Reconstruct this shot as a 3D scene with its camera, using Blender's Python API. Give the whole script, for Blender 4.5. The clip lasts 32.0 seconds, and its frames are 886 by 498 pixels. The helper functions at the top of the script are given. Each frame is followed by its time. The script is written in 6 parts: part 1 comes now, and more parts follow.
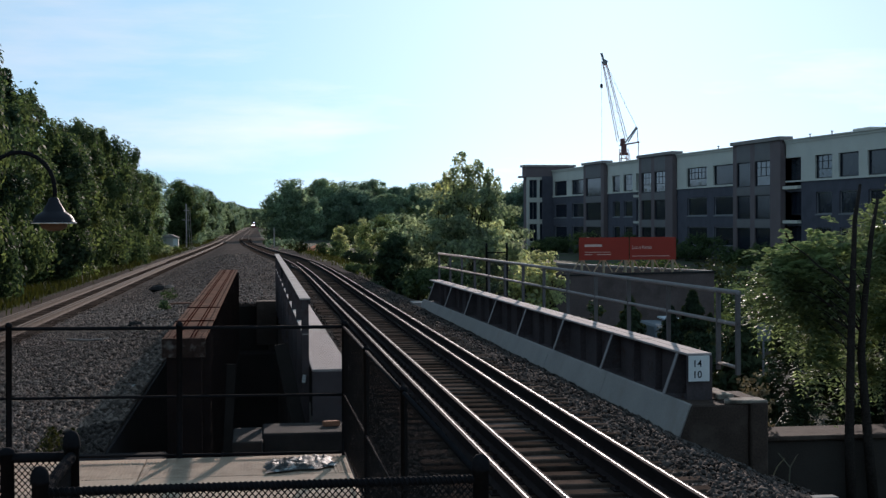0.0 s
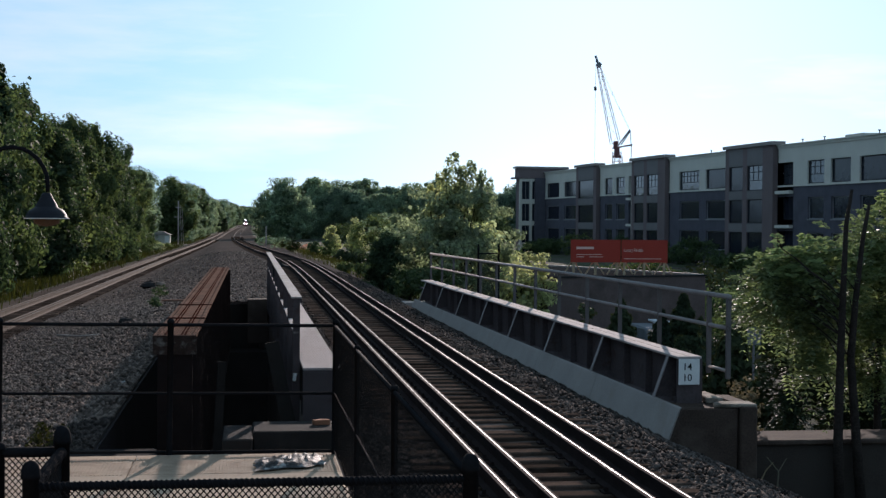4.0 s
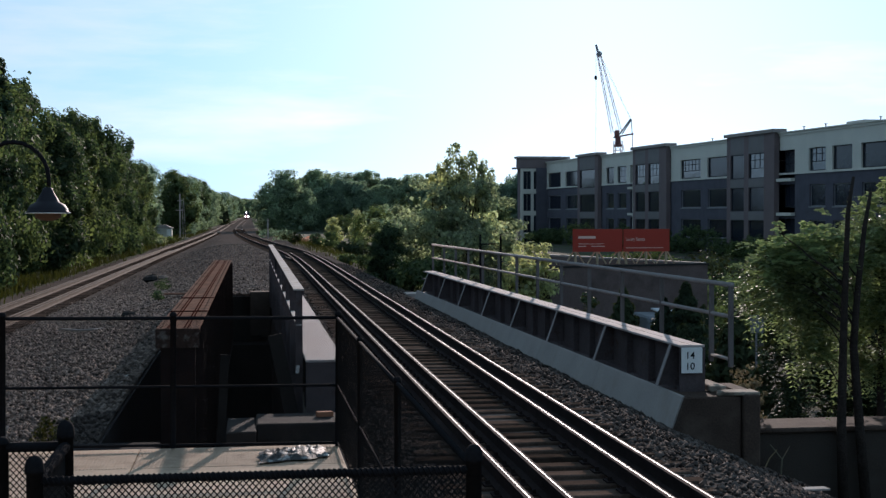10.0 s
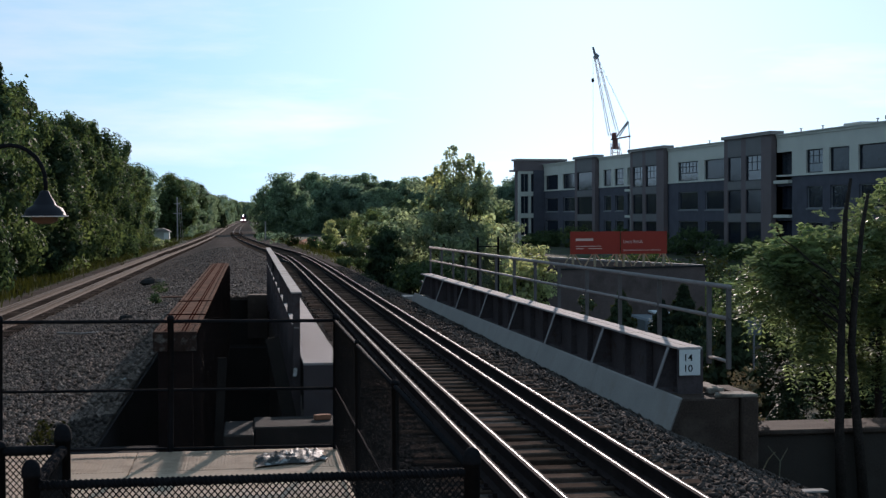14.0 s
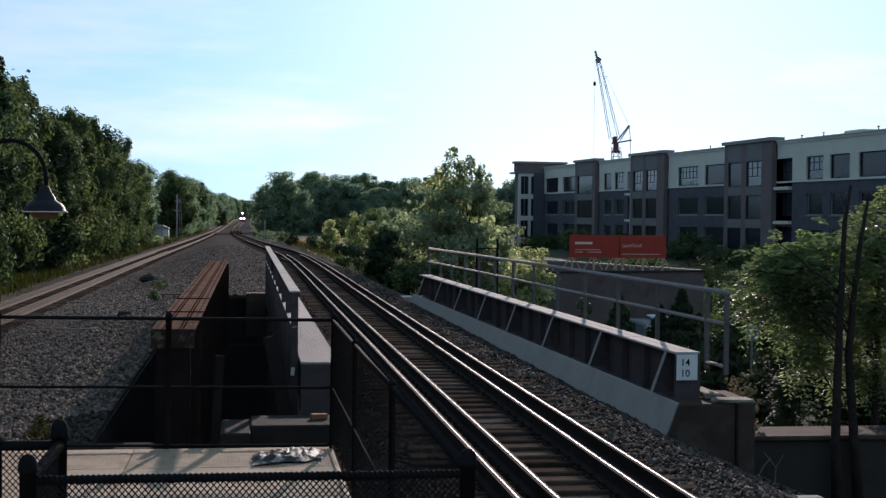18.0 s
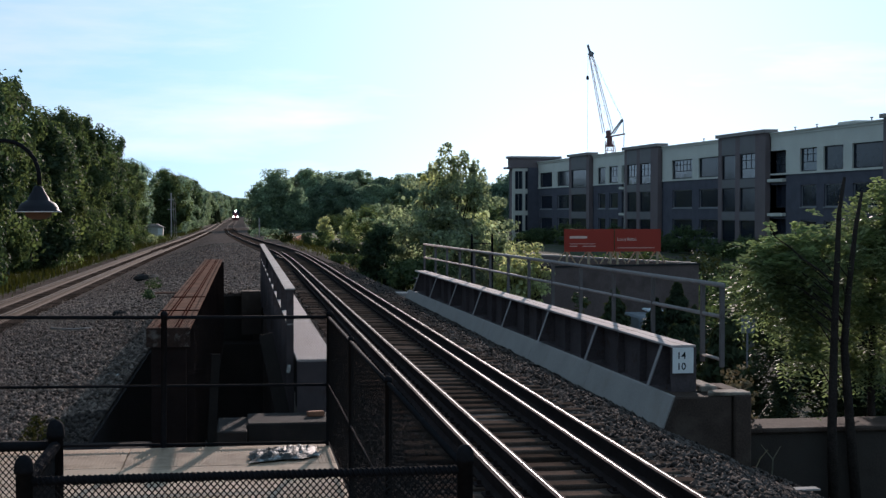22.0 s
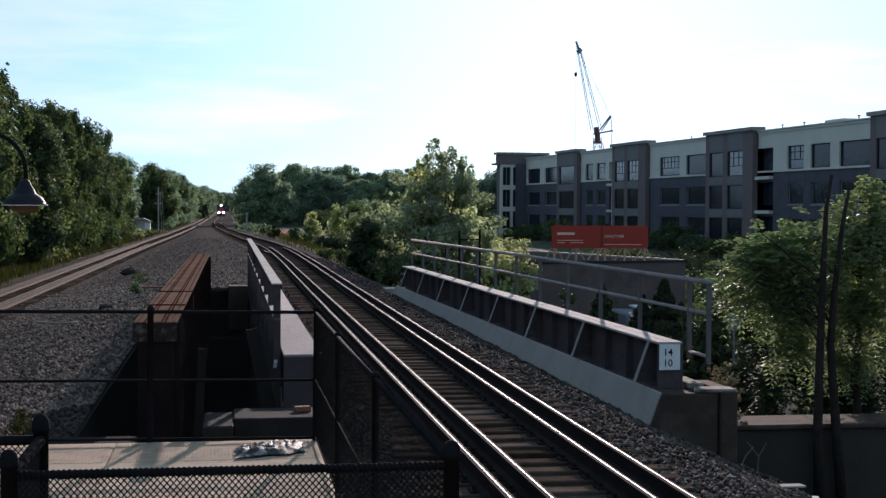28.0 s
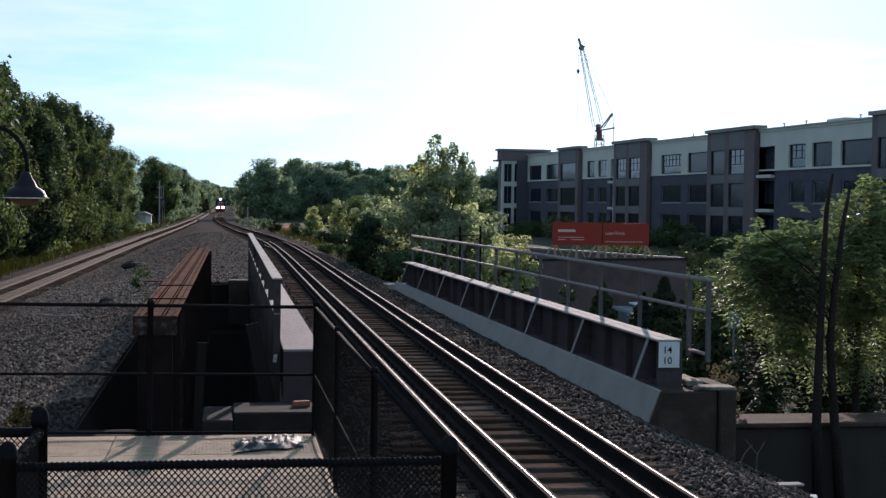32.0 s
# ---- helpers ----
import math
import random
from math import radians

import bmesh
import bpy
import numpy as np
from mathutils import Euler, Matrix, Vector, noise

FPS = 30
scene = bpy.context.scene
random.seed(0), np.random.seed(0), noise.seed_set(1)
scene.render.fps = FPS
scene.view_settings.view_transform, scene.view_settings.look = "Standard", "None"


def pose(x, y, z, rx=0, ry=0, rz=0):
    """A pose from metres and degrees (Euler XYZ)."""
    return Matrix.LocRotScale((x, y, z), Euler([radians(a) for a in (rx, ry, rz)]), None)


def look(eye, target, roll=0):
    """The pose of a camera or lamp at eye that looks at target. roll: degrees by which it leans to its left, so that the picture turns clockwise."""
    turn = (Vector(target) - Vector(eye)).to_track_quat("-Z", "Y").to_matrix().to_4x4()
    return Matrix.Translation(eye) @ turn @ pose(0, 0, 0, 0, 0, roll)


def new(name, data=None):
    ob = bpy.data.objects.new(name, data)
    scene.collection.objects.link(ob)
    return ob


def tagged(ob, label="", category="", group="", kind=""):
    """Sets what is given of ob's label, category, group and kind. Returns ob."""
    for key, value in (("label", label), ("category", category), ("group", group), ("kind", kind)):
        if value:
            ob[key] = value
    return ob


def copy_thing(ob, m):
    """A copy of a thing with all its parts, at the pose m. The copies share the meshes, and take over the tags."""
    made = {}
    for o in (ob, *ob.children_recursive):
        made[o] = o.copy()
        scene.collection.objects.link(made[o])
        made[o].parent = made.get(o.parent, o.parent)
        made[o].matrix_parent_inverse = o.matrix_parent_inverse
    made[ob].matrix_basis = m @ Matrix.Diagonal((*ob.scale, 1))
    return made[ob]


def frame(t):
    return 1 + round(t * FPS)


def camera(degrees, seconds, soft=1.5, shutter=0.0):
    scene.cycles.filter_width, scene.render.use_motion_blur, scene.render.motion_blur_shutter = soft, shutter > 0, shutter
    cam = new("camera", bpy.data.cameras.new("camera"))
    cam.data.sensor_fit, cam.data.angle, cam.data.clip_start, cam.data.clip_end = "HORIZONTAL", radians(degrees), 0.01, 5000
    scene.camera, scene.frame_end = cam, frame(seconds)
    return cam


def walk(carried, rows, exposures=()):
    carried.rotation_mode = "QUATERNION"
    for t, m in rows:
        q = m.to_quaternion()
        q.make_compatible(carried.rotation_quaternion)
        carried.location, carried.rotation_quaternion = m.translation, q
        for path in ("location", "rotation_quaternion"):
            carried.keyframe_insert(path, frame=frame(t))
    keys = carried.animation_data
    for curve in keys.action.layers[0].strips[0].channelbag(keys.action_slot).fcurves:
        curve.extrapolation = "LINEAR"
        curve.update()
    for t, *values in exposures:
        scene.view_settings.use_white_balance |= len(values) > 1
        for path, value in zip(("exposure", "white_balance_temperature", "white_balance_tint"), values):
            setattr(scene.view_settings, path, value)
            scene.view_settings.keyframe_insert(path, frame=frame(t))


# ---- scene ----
cam = camera(35.5, 32.0, soft=1.4)


def eye(x, y, z, a, p, r):
    """The hand-held camera: place, turn to the right of the track, tilt down and roll."""
    return pose(x, y, z, 90 - p, 0, -a) @ pose(0, 0, 0, 0, 0, r)


PATH = [
    (0, eye(0.003, 0.015, 2.346, 7.677, 1.118, -0.313)),
    (0.5, eye(0.005, 0.014, 2.344, 7.715, 1.219, -0.291)),
    (1, eye(0.003, 0.011, 2.345, 7.760, 1.270, 0.010)),
    (1.5, eye(0.005, 0.008, 2.346, 7.697, 1.019, -0.170)),
    (2, eye(0.005, 0.010, 2.345, 7.706, 0.854, -0.039)),
    (2.5, eye(0.000, -0.003, 2.344, 7.776, 0.694, 0.130)),
    (3, eye(0.001, -0.005, 2.344, 7.932, 0.761, 0.259)),
    (3.5, eye(-0.003, -0.006, 2.345, 7.980, 0.944, 0.467)),
    (5.5, eye(-0.003, 0.010, 2.346, 8.129, 1.491, 0.058)),
    (6, eye(0.000, 0.009, 2.344, 8.058, 1.647, 0.073)),
    (6.5, eye(-0.000, 0.009, 2.344, 8.085, 1.648, 0.239)),
    (7, eye(-0.001, 0.000, 2.347, 8.088, 1.661, 0.104)),
    (7.5, eye(0.001, 0.001, 2.345, 8.022, 1.641, -0.156)),
    (8, eye(0.001, -0.006, 2.349, 8.055, 1.630, -0.265)),
    (8.5, eye(0.001, -0.010, 2.347, 8.064, 1.639, 0.012)),
    (9, eye(0.000, 0.000, 2.345, 8.058, 1.637, 0.000)),
    (9.5, eye(0.001, -0.002, 2.345, 8.068, 1.584, 0.129)),
    (10, eye(-0.000, -0.002, 2.347, 7.933, 1.484, -0.113)),
    (10.5, eye(0.004, -0.001, 2.345, 7.888, 1.373, -0.344)),
    (11, eye(0.000, 0.007, 2.344, 7.950, 1.393, -0.192)),
    (11.5, eye(-0.000, 0.008, 2.346, 7.857, 1.343, -0.187)),
    (12, eye(0.003, 0.005, 2.349, 7.840, 1.256, -0.304)),
    (12.5, eye(-0.000, 0.006, 2.346, 7.818, 1.196, -0.144)),
    (13, eye(-0.000, 0.006, 2.345, 7.851, 1.230, 0.088)),
    (13.5, eye(0.002, 0.006, 2.345, 7.885, 1.296, -0.317)),
    (14, eye(0.001, 0.009, 2.346, 8.037, 1.374, -0.226)),
    (14.5, eye(-0.001, 0.012, 2.348, 8.237, 1.410, 0.050)),
    (16.5, eye(0.001, 0.003, 2.344, 8.232, 1.530, 0.008)),
    (17, eye(-0.001, 0.003, 2.348, 8.176, 1.431, 0.377)),
    (17.5, eye(0.001, 0.003, 2.349, 8.131, 1.347, 0.532)),
    (18, eye(0.000, -0.002, 2.347, 8.070, 1.323, 0.635)),
    (18.5, eye(-0.001, 0.001, 2.347, 7.963, 1.408, 0.776)),
    (19, eye(-0.001, 0.008, 2.346, 7.993, 1.504, 0.711)),
    (19.5, eye(0.001, 0.006, 2.347, 7.954, 1.640, 0.734)),
    (20, eye(-0.000, 0.005, 2.347, 8.001, 1.674, 0.651)),
    (20.5, eye(0.000, 0.004, 2.348, 8.040, 1.749, 0.757)),
    (21, eye(0.001, 0.010, 2.347, 8.054, 1.725, 0.382)),
    (21.5, eye(0.002, 0.010, 2.346, 8.213, 1.516, 0.064)),
    (22, eye(0.001, 0.009, 2.347, 8.286, 1.500, 0.017)),
    (22.5, eye(0.001, 0.010, 2.350, 8.280, 1.565, 0.116)),
    (23, eye(0.000, 0.012, 2.348, 8.355, 1.624, 0.370)),
    (23.5, eye(0.000, 0.020, 2.347, 8.390, 1.626, 0.264)),
    (24, eye(-0.002, 0.015, 2.349, 8.452, 1.596, 0.194)),
    (24.5, eye(0.001, 0.015, 2.347, 8.532, 1.551, 0.219)),
    (25, eye(-0.001, 0.014, 2.349, 8.648, 1.570, 0.463)),
    (25.5, eye(0.001, 0.010, 2.348, 8.685, 1.582, 0.423)),
    (27.5, eye(0.002, 0.012, 2.348, 8.701, 1.626, 0.153)),
    (28, eye(0.002, 0.018, 2.346, 8.805, 1.674, 0.323)),
    (28.5, eye(0.002, 0.012, 2.347, 8.793, 1.716, 0.210)),
    (29, eye(0.002, 0.005, 2.347, 8.779, 1.827, 0.200)),
    (29.5, eye(0.006, 0.003, 2.347, 8.759, 1.925, 0.124)),
    (30, eye(0.007, 0.005, 2.346, 8.746, 2.026, 0.094)),
    (30.5, eye(0.008, 0.006, 2.348, 8.667, 1.999, 0.132)),
    (31, eye(0.009, 0.006, 2.347, 8.686, 1.961, 0.210)),
    (31.5, eye(0.008, 0.006, 2.346, 8.716, 1.950, 0.264)),
    (32, eye(0.006, 0.005, 2.346, 8.772, 1.840, 0.761)),
]
walk(cam, PATH, exposures=[(0, -0.06, 6250, 20), (7, 0.08, 6250, 22), (14, -0.01, 6250, 21), (20, 0.04, 6250, 22), (25, 0.1, 6250, 23), (32, 0.2, 6250, 24)])

# ---- world, sun, exposure ----
SUN_AZ, SUN_EL = 14.5, 14.5

world = bpy.data.worlds.new("sky")
scene.world = world
world.use_nodes = True
wn, wl = world.node_tree.nodes, world.node_tree.links
wn.clear()
w_out, w_bg = wn.new("ShaderNodeOutputWorld"), wn.new("ShaderNodeBackground")
w_sky = wn.new("ShaderNodeTexSky")
w_sky.sky_type = "NISHITA"
w_sky.sun_disc = False
w_sky.sun_elevation, w_sky.sun_rotation = radians(SUN_EL), radians(SUN_AZ)
w_sky.air_density, w_sky.dust_density, w_sky.ozone_density = 1.0, 0.7, 2.0
w_co, w_map = wn.new("ShaderNodeTexCoord"), wn.new("ShaderNodeMapping")
w_map.inputs["Scale"].default_value = (1.6, 1.6, 9.0)
w_noise = wn.new("ShaderNodeTexNoise")
w_noise.inputs["Scale"].default_value, w_noise.inputs["Detail"].default_value = 2.2, 7.0
w_noise.inputs["Roughness"].default_value = 0.55
w_ramp = wn.new("ShaderNodeMapRange")
w_ramp.inputs["From Min"].default_value, w_ramp.inputs["From Max"].default_value = 0.47, 0.84
w_ramp.inputs["To Min"].default_value, w_ramp.inputs["To Max"].default_value = 0.0, 1.0
w_veil, w_mix = wn.new("ShaderNodeMixRGB"), wn.new("ShaderNodeMixRGB")
w_veil.inputs[1].default_value, w_veil.inputs[2].default_value = (1.95, 3.6, 4.7, 1), (4.1, 4.5, 4.7, 1)
w_lum, w_thin = wn.new("ShaderNodeRGBToBW"), wn.new("ShaderNodeMixRGB")
w_thin.blend_type, w_thin.inputs[0].default_value = "MULTIPLY", 1.0
w_mix.inputs[0].default_value = 0.93
wl.new(w_co.outputs["Generated"], w_map.inputs["Vector"])
wl.new(w_map.outputs[0], w_noise.inputs["Vector"])
wl.new(w_noise.outputs["Fac"], w_ramp.inputs["Value"])
w_dot, w_glare, w_max = wn.new("ShaderNodeVectorMath"), wn.new("ShaderNodeMapRange"), wn.new("ShaderNodeMath")
w_dot.operation, w_max.operation = "DOT_PRODUCT", "MAXIMUM"
w_dot.inputs[1].default_value = (math.sin(radians(SUN_AZ + 7.5)) * math.cos(radians(SUN_EL)), math.cos(radians(SUN_AZ + 7.5)) * math.cos(radians(SUN_EL)), math.sin(radians(SUN_EL)))
w_glare.interpolation_type = "SMOOTHSTEP"
w_glare.inputs["From Min"].default_value, w_glare.inputs["From Max"].default_value = math.cos(radians(27)), math.cos(radians(6))
w_glare.inputs["To Max"].default_value = 0.3
wl.new(w_co.outputs["Generated"], w_dot.inputs[0])
wl.new(w_dot.outputs["Value"], w_glare.inputs["Value"])
wl.new(w_glare.outputs[0], w_max.inputs[0])
wl.new(w_ramp.outputs[0], w_max.inputs[1])
wl.new(w_max.outputs[0], w_veil.inputs[0])
wl.new(w_sky.outputs[0], w_mix.inputs[1])
wl.new(w_sky.outputs[0], w_lum.inputs[0])
wl.new(w_veil.outputs[0], w_thin.inputs[1])
w_root = wn.new("ShaderNodeMath")
w_root.operation, w_root.inputs[1].default_value = "POWER", 0.31
wl.new(w_lum.outputs[0], w_root.inputs[0])
wl.new(w_root.outputs[0], w_thin.inputs[2])
wl.new(w_thin.outputs[0], w_mix.inputs[2])
wl.new(w_mix.outputs[0], w_bg.inputs["Color"])
wl.new(w_bg.outputs[0], w_out.inputs["Surface"])
w_bg.inputs["Strength"].default_value = 0.1

sun = new("sun", bpy.data.lights.new("sun", "SUN"))
sun.data.energy, sun.data.angle, sun.data.color = 5.0, radians(0.6), (1.0, 0.885, 0.75)
_sd = Vector((math.sin(radians(SUN_AZ)) * math.cos(radians(SUN_EL)), math.cos(radians(SUN_AZ)) * math.cos(radians(SUN_EL)), math.sin(radians(SUN_EL))))
sun.matrix_world = look(tuple(_sd * 200), (0, 0, 0))

# ---- materials ----


def material(name, color, rough=0.8, metal=0.0, vary=0.25, scale=3.0, fine=60.0, bump=0.3, dist=0.01, spots=None, spot_scale=1.0, spot_at=(0.5, 0.65), rand=0.0, spec=0.1, island=0.0):
    """A surface with colour variation at two scales, relief, optional stains and variation from piece to piece."""
    m = bpy.data.materials.new(name)
    m.use_nodes = True
    n, l = m.node_tree.nodes, m.node_tree.links
    bs = n["Principled BSDF"]
    bs.inputs["Roughness"].default_value, bs.inputs["Metallic"].default_value = rough, metal
    bs.inputs["Specular IOR Level"].default_value = spec
    gm = n.new("ShaderNodeNewGeometry")
    co = gm.outputs["Position"]
    big, small = n.new("ShaderNodeTexNoise"), n.new("ShaderNodeTexNoise")
    for t, s, d in ((big, scale, 4.0), (small, fine, 3.0)):
        t.inputs["Scale"].default_value, t.inputs["Detail"].default_value = s, d
        l.new(co, t.inputs["Vector"])
    add = n.new("ShaderNodeMath")
    add.operation = "ADD"
    l.new(big.outputs["Fac"], add.inputs[0])
    l.new(small.outputs["Fac"], add.inputs[1])
    rng = n.new("ShaderNodeMapRange")
    rng.inputs["From Min"].default_value, rng.inputs["From Max"].default_value = 0.6, 1.4
    rng.inputs["To Min"].default_value, rng.inputs["To Max"].default_value = 1 - vary, 1 + vary
    l.new(add.outputs[0], rng.inputs["Value"])
    val = rng.outputs[0]
    if rand or island:
        r2, mul = n.new("ShaderNodeMapRange"), n.new("ShaderNodeMath")
        r2.inputs["To Min"].default_value, r2.inputs["To Max"].default_value = 1 - (rand or island), 1 + (rand or island)
        mul.operation = "MULTIPLY"
        l.new(n.new("ShaderNodeObjectInfo").outputs["Random"] if rand else gm.outputs["Random Per Island"], r2.inputs["Value"])
        l.new(r2.outputs[0], mul.inputs[0])
        l.new(val, mul.inputs[1])
        val = mul.outputs[0]
    mix = n.new("ShaderNodeMixRGB")
    mix.blend_type, mix.inputs[0].default_value = "MULTIPLY", 1.0
    mix.inputs[1].default_value = (*color, 1)
    l.new(val, mix.inputs[2])
    col = mix.outputs[0]
    if spots:
        sn, sr, sm = n.new("ShaderNodeTexNoise"), n.new("ShaderNodeValToRGB"), n.new("ShaderNodeMixRGB")
        sn.inputs["Scale"].default_value, sn.inputs["Detail"].default_value, sn.inputs["Roughness"].default_value = spot_scale, 6.0, 0.65
        l.new(co, sn.inputs["Vector"])
        sr.color_ramp.elements[0].position, sr.color_ramp.elements[1].position = spot_at
        l.new(sn.outputs["Fac"], sr.inputs[0])
        l.new(sr.outputs[0], sm.inputs[0])
        l.new(col, sm.inputs[1])
        sm.inputs[2].default_value = (*spots, 1)
        col = sm.outputs[0]
    l.new(col, bs.inputs["Base Color"])
    if bump:
        b = n.new("ShaderNodeBump")
        b.inputs["Strength"].default_value, b.inputs["Distance"].default_value = bump, dist
        l.new(add.outputs[0], b.inputs["Height"])
        l.new(b.outputs[0], bs.inputs["Normal"])
    return m


def leaf_material(name, color, trans=0.45, warm=(1.25, 1.1, 0.55), rough=0.7, spec=0.08):
    """Leaves: matte with light passing through, each leaf of its own tone."""
    m = bpy.data.materials.new(name)
    m.use_nodes = True
    n, l = m.node_tree.nodes, m.node_tree.links
    bs, out = n["Principled BSDF"], n["Material Output"]
    bs.inputs["Roughness"].default_value = rough
    bs.inputs["Specular IOR Level"].default_value = spec
    geo, ramp = n.new("ShaderNodeNewGeometry"), n.new("ShaderNodeValToRGB")
    e = ramp.color_ramp.elements
    e[0].color = (*[c * 0.55 for c in color], 1)
    e[1].color = (color[0] * 1.35, color[1] * 1.25, color[2] * 1.1, 1)
    l.new(geo.outputs["Random Per Island"], ramp.inputs[0])
    big, mr, mul = n.new("ShaderNodeTexNoise"), n.new("ShaderNodeMapRange"), n.new("ShaderNodeMixRGB")
    big.inputs["Scale"].default_value = 0.35
    l.new(geo.outputs["Position"], big.inputs["Vector"])
    mr.inputs["From Min"].default_value, mr.inputs["From Max"].default_value = 0.3, 0.7
    mr.inputs["To Min"].default_value, mr.inputs["To Max"].default_value = 0.7, 1.25
    l.new(big.outputs["Fac"], mr.inputs["Value"])
    mul.blend_type, mul.inputs[0].default_value = "MULTIPLY", 1
    l.new(ramp.outputs[0], mul.inputs[1])
    l.new(mr.outputs[0], mul.inputs[2])
    l.new(mul.outputs[0], bs.inputs["Base Color"])
    oi, r3, m3 = n.new("ShaderNodeObjectInfo"), n.new("ShaderNodeValToRGB"), n.new("ShaderNodeMixRGB")
    r3.color_ramp.elements[0].color, r3.color_ramp.elements[1].color = (0.72, 0.78, 0.85, 1), (1.3, 1.18, 1.0, 1)
    l.new(oi.outputs["Random"], r3.inputs[0])
    m3.blend_type, m3.inputs[0].default_value = "MULTIPLY", 1
    l.new(mul.outputs[0], m3.inputs[1])
    l.new(r3.outputs[0], m3.inputs[2])
    mul = m3
    l.new(mul.outputs[0], bs.inputs["Base Color"])
    tr, ms, tint = n.new("ShaderNodeBsdfTranslucent"), n.new("ShaderNodeMixShader"), n.new("ShaderNodeMixRGB")
    tint.blend_type, tint.inputs[0].default_value, tint.inputs[2].default_value = "MULTIPLY", 1, (*warm, 1)
    l.new(mul.outputs[0], tint.inputs[1])
    l.new(tint.outputs[0], tr.inputs["Color"])
    ms.inputs[0].default_value = trans
    l.new(bs.outputs[0], ms.inputs[1])
    l.new(tr.outputs[0], ms.inputs[2])
    l.new(ms.outputs[0], out.inputs["Surface"])
    return m


def glow(name, color, strength):
    m = material(name, color, 0.3, vary=0.0, bump=0)
    bs = m.node_tree.nodes["Principled BSDF"]
    bs.inputs["Emission Color"].default_value = (*color, 1)
    bs.inputs["Emission Strength"].default_value = strength
    return m


def ground_material():
    """Ballast on the formation, soil and weeds beside it."""
    m = material("ground_soil", (0.075, 0.068, 0.055), 1.0, vary=0.5, scale=1.2, fine=28.0, bump=0.9, dist=0.03, spots=(0.05, 0.07, 0.03), spot_scale=0.22, spot_at=(0.45, 0.58), spec=0.03)
    return m


M_BALLAST = material("ballast", (0.105, 0.085, 0.074), 1.0, vary=0.5, scale=0.5, fine=11.0, bump=0.7, dist=0.04, spots=(0.165, 0.135, 0.117), spot_scale=9.0, spot_at=(0.56, 0.7), spec=0.0)
M_STONE = material("ballast_stone", (0.205, 0.157, 0.13), 0.95, vary=0.4, scale=9.0, fine=80.0, bump=0.3, island=0.75, spec=0.03)
M_STONED = material("oily_and_shaded_stone", (0.068, 0.055, 0.048), 0.95, vary=0.4, scale=9.0, fine=80.0, bump=0.3, island=0.8, spec=0.03)
M_SOIL = ground_material()
M_RAILTOP = material("polished_rail_head", (0.0165, 0.0178, 0.019), 0.55, 1.0, vary=0.12, scale=2.0, fine=90.0, bump=0.05, dist=0.002)
M_RAILSIDE = material("rail_rust", (0.028, 0.02, 0.019), 0.95, vary=0.4, scale=4.0, bump=0.3, dist=0.004, spec=0.04)
M_RAILTAN = material("worn_rail_rust", (0.11, 0.078, 0.06), 0.9, 0.0, vary=0.3, scale=4.0, bump=0.3, dist=0.004, spec=0.05)
M_TIE = material("weathered_tie", (0.09, 0.062, 0.048), 0.95, vary=0.5, scale=6.0, fine=70.0, bump=0.6, dist=0.01, spots=(0.0576, 0.0426, 0.0329), spot_scale=3.0, rand=0.5, spec=0.0)
M_CONC = material("grey_concrete", (0.33, 0.295, 0.27), 0.9, vary=0.15, scale=1.5, fine=40.0, bump=0.25, dist=0.006, spots=(0.286, 0.238, 0.202), spot_scale=1.3, spot_at=(0.55, 0.8), spec=0.15)
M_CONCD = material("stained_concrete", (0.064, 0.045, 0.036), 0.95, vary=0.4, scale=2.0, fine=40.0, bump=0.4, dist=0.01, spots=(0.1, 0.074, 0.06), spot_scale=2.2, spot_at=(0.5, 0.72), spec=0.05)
M_SLAB = material("platform_concrete", (0.464, 0.339, 0.242), 0.9, vary=0.15, scale=1.5, fine=60.0, bump=0.2, dist=0.004, spots=(0.335, 0.237, 0.168), spot_scale=2.0, rand=0.05, spec=0.1)
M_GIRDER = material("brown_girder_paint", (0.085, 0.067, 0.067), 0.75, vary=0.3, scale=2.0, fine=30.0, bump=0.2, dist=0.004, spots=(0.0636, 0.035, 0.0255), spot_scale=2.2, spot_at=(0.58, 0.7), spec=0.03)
# Top flanges get a paler colour than the webs.
M_FLANGE = material("pale_flange_colour", (0.445, 0.375, 0.348), 0.9, vary=0.15, scale=2.0, fine=30.0, bump=0.15, dist=0.003, spots=(0.318, 0.25, 0.216), spot_scale=2.4, spot_at=(0.55, 0.75), spec=0.02)
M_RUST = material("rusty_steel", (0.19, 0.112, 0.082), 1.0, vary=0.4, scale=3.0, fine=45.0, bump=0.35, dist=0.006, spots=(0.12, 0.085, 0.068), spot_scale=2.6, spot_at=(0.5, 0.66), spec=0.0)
M_RUSTRED = material("red_rust", (0.04, 0.01, 0.007), 0.95, vary=0.3, scale=5.0, bump=0.2, spec=0.0)
M_HANDRAIL = material("grey_handrail_paint", (0.29, 0.26, 0.25), 0.75, 0.0, vary=0.2, scale=3.0, bump=0.15, dist=0.003, spots=(0.159, 0.115, 0.0931), spot_scale=3.0, spot_at=(0.6, 0.75), spec=0.06)
M_BLACK = material("black_vinyl_coating", (0.015, 0.0145, 0.016), 0.9, vary=0.3, scale=8.0, bump=0.1, dist=0.002, spec=0.02)
M_WIRE = material("dull_black_wire", (0.02, 0.019, 0.019), 0.9, vary=0.2, scale=8.0, bump=0, spec=0.0)
M_WHITE = material("white_sign_paint", (0.78, 0.77, 0.74), 0.6, vary=0.1, scale=6.0, bump=0.05)
